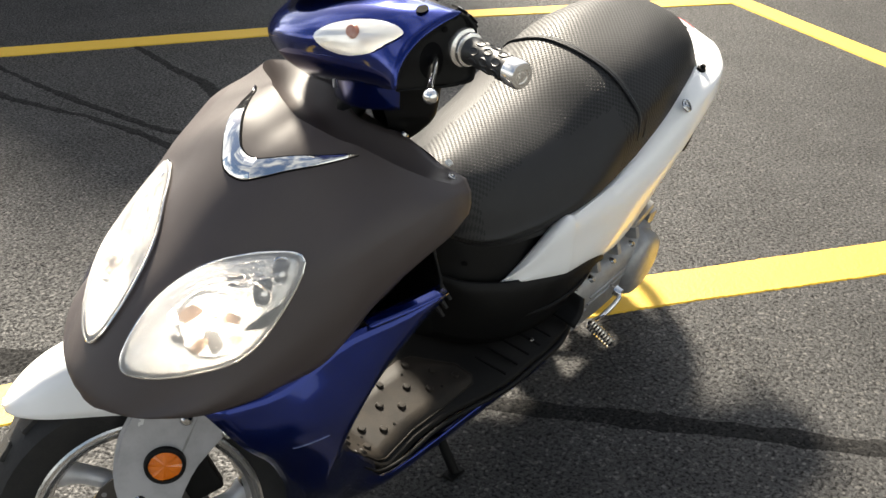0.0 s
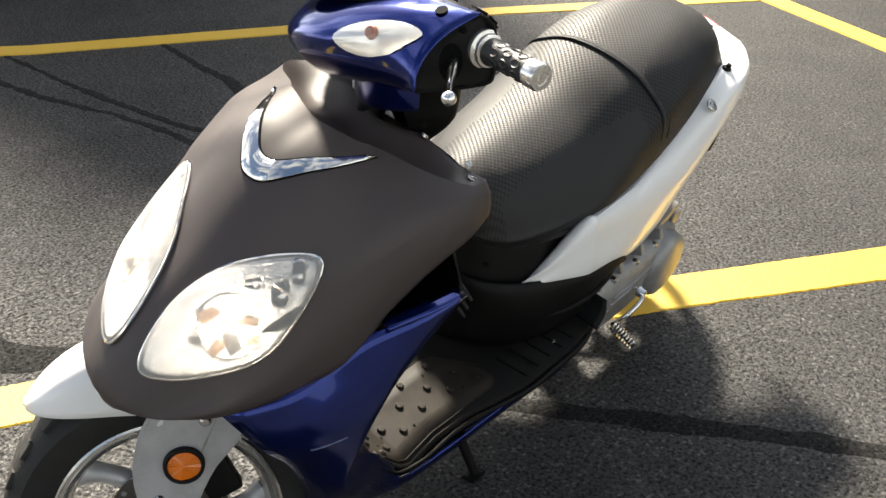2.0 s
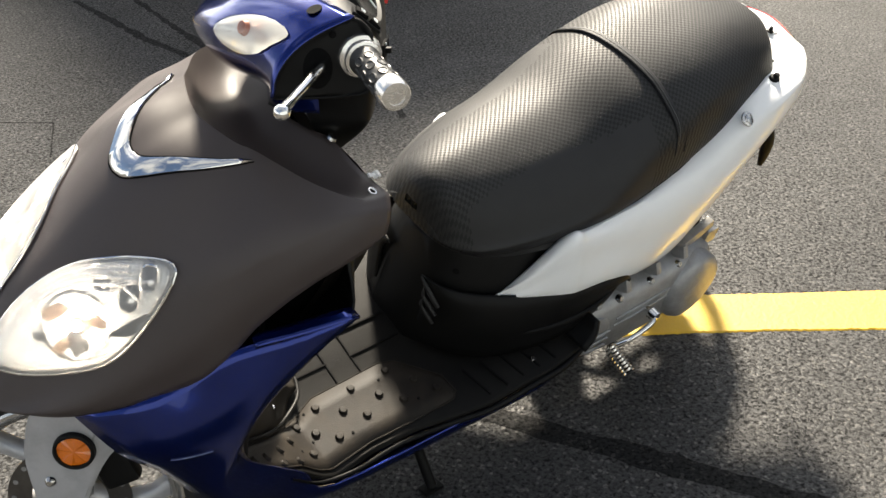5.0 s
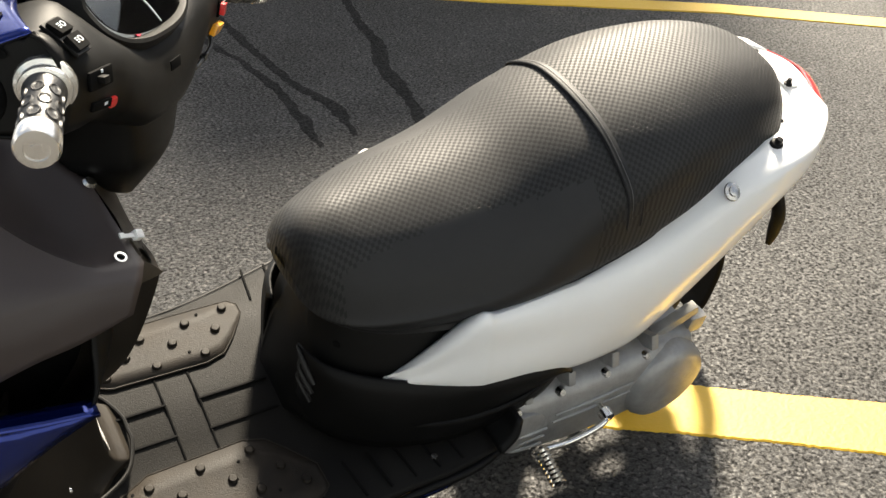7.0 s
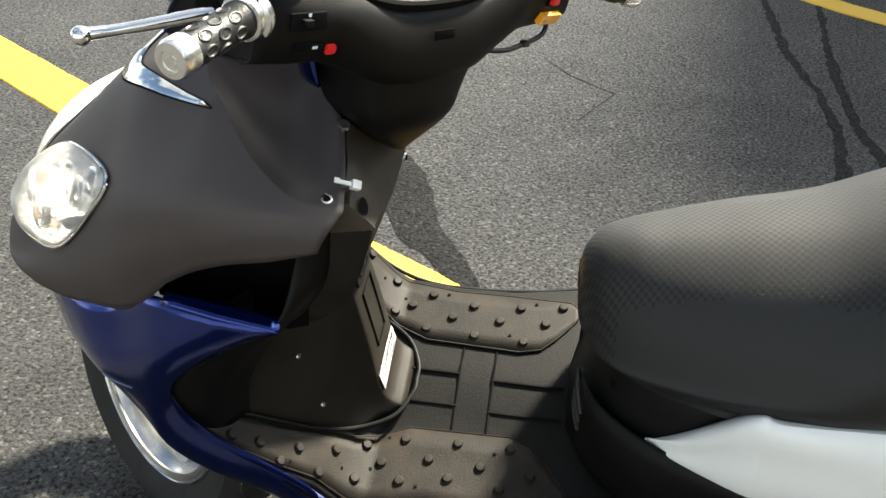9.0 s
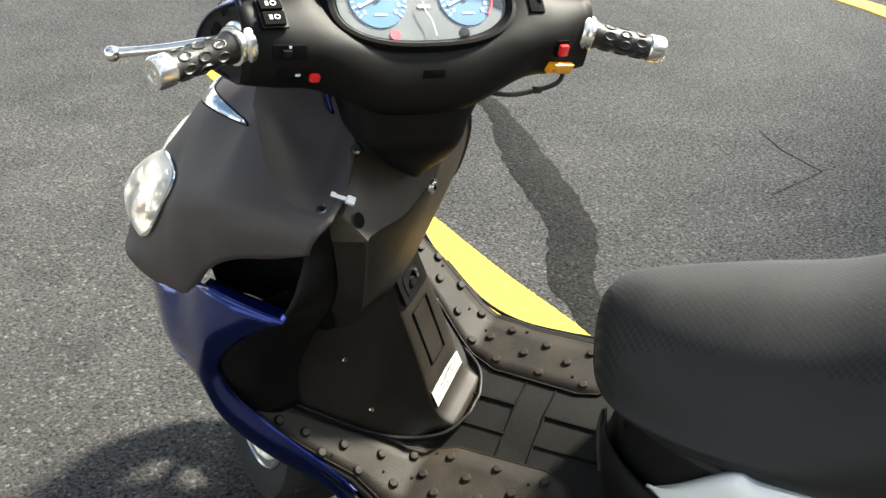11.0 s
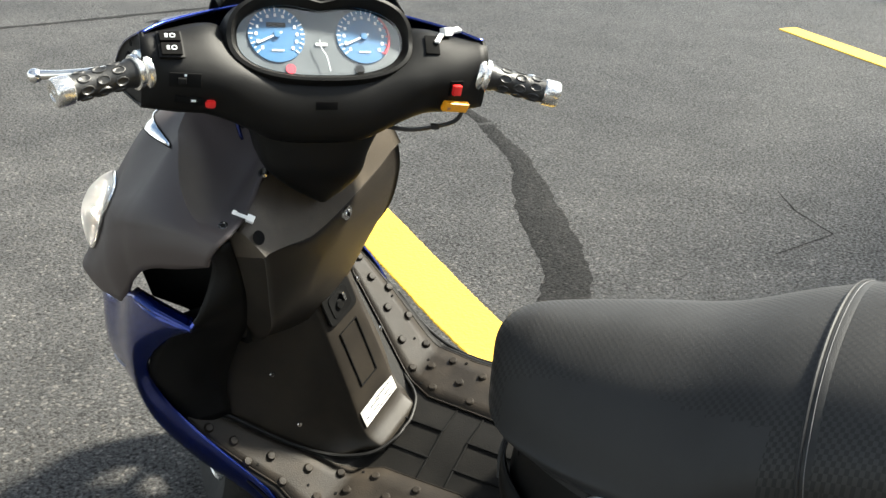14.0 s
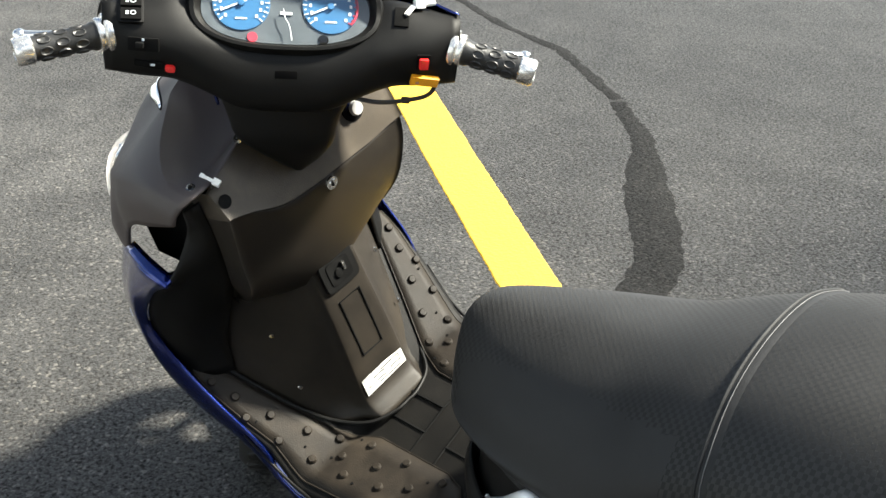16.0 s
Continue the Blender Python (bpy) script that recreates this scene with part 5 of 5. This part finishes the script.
for s in (1, -1):
    rear_edge = ((.212, 1.1185), (.191, 1.092), (.190, 1.066), (.191, 1.040), (.208, 1.022), (.303, 1.0195))
    cap = []
    for u in (0, .05, .35, .7, .95, 1):
        cap.append([(xa + (xb - xa) * u, s * (end_y(xa + (xb - xa) * u) - (.005 if .04 < u < .96 else .001)), za + (zb - za) * u) for (xa, za), (xb, zb) in zip(cowl_edge, rear_edge)])
    P("end_cap", loft(cap, 3, 2), BLACK, bars, m=STEER, thick=.003)
    P("end_screw", lathe([(0, .001), (.004, .001), (.0045, 0)], facing((.238, s * (end_y(.238) + .001), 1.098), (-.2, s, 0)), 12), DARK, bars, m=STEER)
    tip_in, tip_out = Vector((.383, s * .120, 1.072)), Vector((.280, s * .222, 1.090))
    outline = []
    for k in range(16):
        a = 2 * math.pi * k / 16
        q = tip_in.lerp(tip_out, .5 - .5 * math.cos(a)) + Vector((.01, s * .01, .027 * math.copysign(abs(math.sin(a)) ** 1.25, math.sin(a))))
        outline.append(q)
    ref = (.7, s * .6, .3)
    sig = P("turn_signal", skin_patch(front_tree, outline, ref, .002, .001), REFLECTOR, front, "clear oval turn signal", m=STEER)
    P("signal_bulb", lathe([(0, .008), (.008, .007), (.010, .001)], facing(snapped(front_tree, (.338, s * .172, 1.08), .002, ref), ref), 14), SIGBULB, sig, m=STEER)
    ln = P("signal_lens", skin_patch(front_tree, outline, ref, .004, .010), LENS, sig, m=STEER)
    ln.visible_shadow = False
vis_rows = ((.130, .262, 1.142, .318, 1.118), (.105, .282, 1.178, .352, 1.118), (.06, .300, 1.203, .392, 1.114), (0, .308, 1.212, .412, 1.108))
rows = [[(xa, y, za), (xa * .6 + xb * .4 + .01, y * 1.02, za * .6 + zb * .4 + .014), (xa * .25 + xb * .75 + .006, y * 1.03, za * .25 + zb * .75 + .010), (xb, y * 1.04, zb)] for y, xa, za, xb, zb in vis_rows]
rows += [[(x, -y, z) for x, y, z in r] for r in rows[-2::-1]]
P("visor", loft(rows, 4, 4), BLACK, None, "black plastic instrument visor", thick=.004, m=STEER)

# instruments
GM = facing((.2235, 0, 1.110), (-.78, 0, .625), (1, 0, 0))
dial_outline = [(x, y * (1 - .20 * math.exp(-(x / .030) ** 2)) if y > 0 else y) for x, y in stadium(.226, .098, 16, 2.5)]
dash = P("instrument_face", plate(dial_outline, .002, GM, 0), DIALGREY, bars, "blue instrument face behind clear plastic", m=STEER)
hood = []
for k, (x, y) in enumerate(dial_outline):
    up = max(0, y / .049)
    h = .010 + .022 * up ** .7 * (.55 + .45 * math.sin(min(1, abs(x) / .07) * math.pi / 2)) * (1 if abs(x) < .10 else max(0, 1 - (abs(x) - .10) / .05))
    hood.append([GM @ Vector(q) for q in ((x, y, 0), (x * 1.04, y * 1.06, h * .7), (x * 1.08, y * 1.14, h + .002), (x * 1.13, y * 1.22, h + .001), (x * 1.19, y * 1.34, h * .5 - .010), (x * 1.21, y * 1.38, -.035))])
P("bezel", grid([list(r) for r in zip(*hood)], wrap=True), BLACK, bars, "black instrument hood", m=STEER)
for cx, name in ((.060, "tachometer"), (-.060, "speedometer")):
    dial = P(name, lathe([(0, .004), (.038, .004), (.0385, .002)], GM @ pose(cx, .006, 0), 40), DIALBLUE, dash, m=STEER)
    for k in range(25):
        a = radians(222 - 264 * k / 24)
        big = k % 2 == 0
        red = name == "tachometer" and k > 17
        P("dial_mark", block((.006 if big else .003, .0016, .0006), GM @ pose(cx + .035 * math.cos(a), .006 + .035 * math.sin(a), .0048, 0, 0, math.degrees(a)), 0), REDPRINT if red else PRINT, dial, m=STEER)
        if big:
            P("dial_figure", block((.0035, .0045, .0005), GM @ pose(cx + .0275 * math.cos(a), .006 + .0275 * math.sin(a), .0048), 0), PRINT, dial, m=STEER)
    if name == "tachometer":
        arc = [GM @ Vector((cx + .0365 * math.cos(radians(a)), .006 + .0365 * math.sin(radians(a)), .0050)) for a in range(-42, 50, 7)]
        P("red_zone", tube(arc, .0018, 6, 1), REDPRINT, dial, m=STEER)
    needle = P("needle", block((.038, .0022, .0015), GM @ pose(cx - .010, .0015, .0062, 0, 0, 25), 0), PRINT, dial, m=STEER)
    P("hub", lathe([(0, .004), (.0045, .0035), (.005, 0)], GM @ pose(cx, .006, .0045), 14), DIALBLUE, dial, m=STEER)
    P("dial_bar", block((.016, .0022, .0006), GM @ pose(cx, -.016, .0048), 0), PRINT, dial, m=STEER)
P("odometer", block((.026, .006, .001), GM @ pose(-.060, .020, .0046), 0), DARK, dash, m=STEER)
P("fuel_bar", block((.016, .004, .001), GM @ pose(.0, -.006, .0035), 0), PRINT, dash, m=STEER)
for x, mt in ((-.045, REDPRINT), (.05, DARK)):
    P("warning_light", lathe([(0, .001), (.007, .001), (.007, 0)], GM @ pose(x, -.041, .0025), 14), mt, dash, m=STEER)
P("glass_crack", tube([GM @ Vector(q) for q in ((-.004, -.002, .0102), (-.002, -.014, .0102), (.004, -.026, .0102), (.007, -.046, .0102))], .0006, 5), PRINT, dash, m=STEER)
gl = P("instrument_glass", plate(dial_outline, .0015, GM @ pose(0, 0, .008), 0), LENS, dash, m=STEER)
gl.visible_shadow = False

# grips, collars, levers, switches
for s, gname in ((1, "left"), (-1, "right")):
    G = facing((.2035, s * .238, 1.0715), (-.355, s * .925, -.142), (0, 0, 1))
    grip = P("grip", lathe([(.0190, 0), (.0190, .014), (.0168, .018), (.0165, .090), (.0175, .095)], G, 24), RUBBER, bars, "black rubber grip with oval dimples", m=STEER)
    P("collar", lathe([(.020, -.012), (.0265, -.010), (.0275, -.006), (.0265, -.002), (.0225, .000), (.0235, .004), (.0225, .008), (.019, .009)], G, 32, fill=False), SATIN, bars, "chrome grip collar", m=STEER)
    P("bar_end", lathe([(.0170, .090), (.0188, .092), (.0190, .109), (.0168, .113), (.0105, .1135), (.0100, .1118), (.0050, .1118), (.0045, .1130), (0, .1130)], G, 28), SATIN, grip, "chrome bar end", m=STEER)
    for k in range(3):
        for j in range(7):
            a = 2 * math.pi * (j + .5 * (k % 2)) / 7
            P("dimple", lathe([(0, .0001), (.0046, .0002), (.0058, .0013), (.0064, .0012), (.0072, -.001)], G @ Matrix.Rotation(a, 4, "Z") @ Matrix.Translation((.0164, 0, .031 + .0225 * k)) @ Matrix.Rotation(radians(90), 4, "Y") @ Matrix.Diagonal((1.35, .85, 1, 1)), 12), RUBBER, grip, m=STEER)
    P("lever_recess", lathe([(0, .004), (.016, .004), (.019, .001), (.02, -.004)], facing((.256, s * (end_y(.256) - .005), 1.057), (-.2, s, 0), (0, 0, 1)) @ Matrix.Diagonal((1.05, 1.45, 1, 1)), 24), DARK, bars, m=STEER)
    lever = P("brake_lever", tube([(.247, s * .228, 1.064), (.254, s * .252, 1.058), (.266, s * .290, 1.0495), (.279, s * .328, 1.0420), (.2868, s * .356, 1.038)], (.007, .0078, .0062, .0056, .0066), 12), CHROME, bars, "polished brake lever", m=STEER)
    P("lever_ball", lathe([(.0098 * math.sin(math.pi * k / 10), -.0100 * math.cos(math.pi * k / 10)) for k in range(11)], facing((.287, s * .360, 1.037), (0, 1, 0), (1, 0, 0)), 24), CHROME, lever, m=STEER)
    P("lever_perch", block((.013, .016, .010), pose(.249, s * .233, 1.067, 20, 0, 15), .003), STEEL, bars, m=STEER)


def on_cowl(x, y, z, off=.0):
    q, n, _, _ = rear_tree.find_nearest(Vector((x, y, z)))
    if n.x > 0 and n.z < .5:
        n = -n
    if n.dot(Vector((-.7, 0, .5))) < 0:
        n = -n
    return facing(q + n * off, n, (0, 0, 1))


RM = on_cowl(.1997, .2005, 1.1084)
P("switch_frame", block((.032, .041, .004), RM @ pose(0, 0, .0008), .0015), BLACK, bars, m=STEER)
for k, dz in enumerate((.0095, -.0095)):
    sw = P("rocker_switch", block((.026, .0165, .007), RM @ pose(0, dz, .004, 8 * (1 if k else -1)), .0015), DARK, bars, "black rocker switch with a white lamp symbol", m=STEER)
    P("symbol", lathe([(.0028, .0006), (.0036, .0006), (.0036, 0), (.0028, 0), (.0028, .0006)], RM @ pose(.003, dz, .0078), 16, squash=.9), PRINT, sw, m=STEER)
    for j in (-1, 0, 1):
        P("symbol", block((.004, .0009, .0005), RM @ pose(-.0045, dz + j * .0022, .0079), 0), PRINT, sw, m=STEER)
SM = on_cowl(.1805, .1839, 1.0694)
slide = P("slide_switch", block((.040, .018, .004), SM @ pose(0, 0, .001), .002), DARK, bars, "black sliding switch", m=STEER)
P("switch_knob", block((.010, .007, .009), SM @ pose(-.004, 0, .006), .0015), BLACK, slide, m=STEER)
P("symbol", block((.003, .003, .0005), SM @ pose(0, .0065, .0033), 0), PRINT, slide, m=STEER)
HM = facing((.1795, .1815, 1.0395), (-1, .1, -.15))
horn = P("horn_switch", block((.036, .009, .003), HM @ pose(.002, .003, .0008, 0, 0, -6), .0012), DARK, bars, "long black horn switch", m=STEER)
P("symbol", block((.006, .003, .0005), HM @ pose(.008, .003, .0024), 0), PRINT, horn, m=STEER)
P("red_button", plate(stadium(.0135, .0115, 5, 3), .005, facing((.1815, .1515, 1.0375), (-1, .12, -.3)), .001), REDPLASTIC, bars, "red push button", m=STEER)
KM = on_cowl(.1763, -.186, 1.061)
P("switch_frame", block((.019, .022, .003), KM @ pose(0, 0, .0008), .001), DARK, bars, m=STEER)
P("kill_switch", block((.0125, .0145, .009), KM @ pose(0, -.001, .004), .0015), REDPLASTIC, bars, "red kill switch", m=STEER)
SB = on_cowl(.1826, -.1888, 1.0334)
start = P("starter_button", block((.040, .015, .008), SB @ pose(.002, 0, .003, 0, 0, -6), .002), AMBER, bars, "yellow starter button", m=STEER)
P("symbol", block((.005, .004, .0005), SB @ pose(-.009, 0, .0072), 0), SIGBULB, start, m=STEER)
P("switch_hole", block((.020, .030, .003), on_cowl(.2078, -.1624, 1.1133) @ pose(-.006, 0, .0005), .001), DARK, bars, m=STEER)
tie = P("zip_tie", merged(block((.013, .014, .012), pose(.226, -.182, 1.127, 0, 20, 15), .002), block((.011, .022, .004), pose(.230, -.194, 1.128, -8, -10, 12), .001), block((.02, .007, .003), pose(.215, -.168, 1.121, 0, -25, -40), .0006)), WHITE, None, "white nylon zip tie", m=STEER)
P("cowl_screw_hole", lathe([(0, .0004), (.0085, .0004)], facing(snapped(front_tree, (.262, .215, 1.122), .001, (0, .2, 1)), (0.2, .3, 1)) @ Matrix.Diagonal((1, 1.3, 1, 1)), 16), DARK, front, m=STEER)
P("brake_cable", tube([STEER @ Vector(q) for q in ((.225, -.03, .995), (.20, -.085, .998), (.19, -.13, .995), (.19, -.166, .999), (.19, -.195, 1.006), (.194, -.207, 1.016), (.202, -.210, 1.030))], .0032, 8), RUBBER, None, "thin black brake cable")

P("cable_joint", block((.012, .008, .008), STEER @ pose(.19, -.168, .9995, 0, 0, 90), .002), RUBBER)

# under the tail: mudguard, bracket and rear signal stalks
P("rear_mudguard", loft([[(x, y * (1 if x > -.98 else .55), z) for y in (-.07, 0, .07)] for x, z in ((-.55, .50), (-.70, .545), (-.85, .51), (-.96, .43), (-1.03, .34), (-1.065, .25), (-1.075, .14), (-1.06, .09))], 3, 4), BLACK, None, "black rear mudguard", thick=.004)
for s in (1, -1):
    P("rear_signal", tube([(-.90, s * .13, .66), (-.925, s * .165, .585), (-.94, s * .168, .53), (-.943, s * .17, .495)], (.010, .013, .012, .006), 10), BLACK, None, "small black rear stalk")
P("shock_absorber", tube([(-.58, .14, .33), (-.70, .14, .45), (-.74, .13, .56)], .018, 12), STEEL)
P("rear_hanger", merged(block((.10, .02, .025), pose(-.72, .20, .395, 0, 25), .004), block((.04, .03, .04), pose(-.775, .20, .375), .006)), ALLOY, None, "grey cast rear bracket")
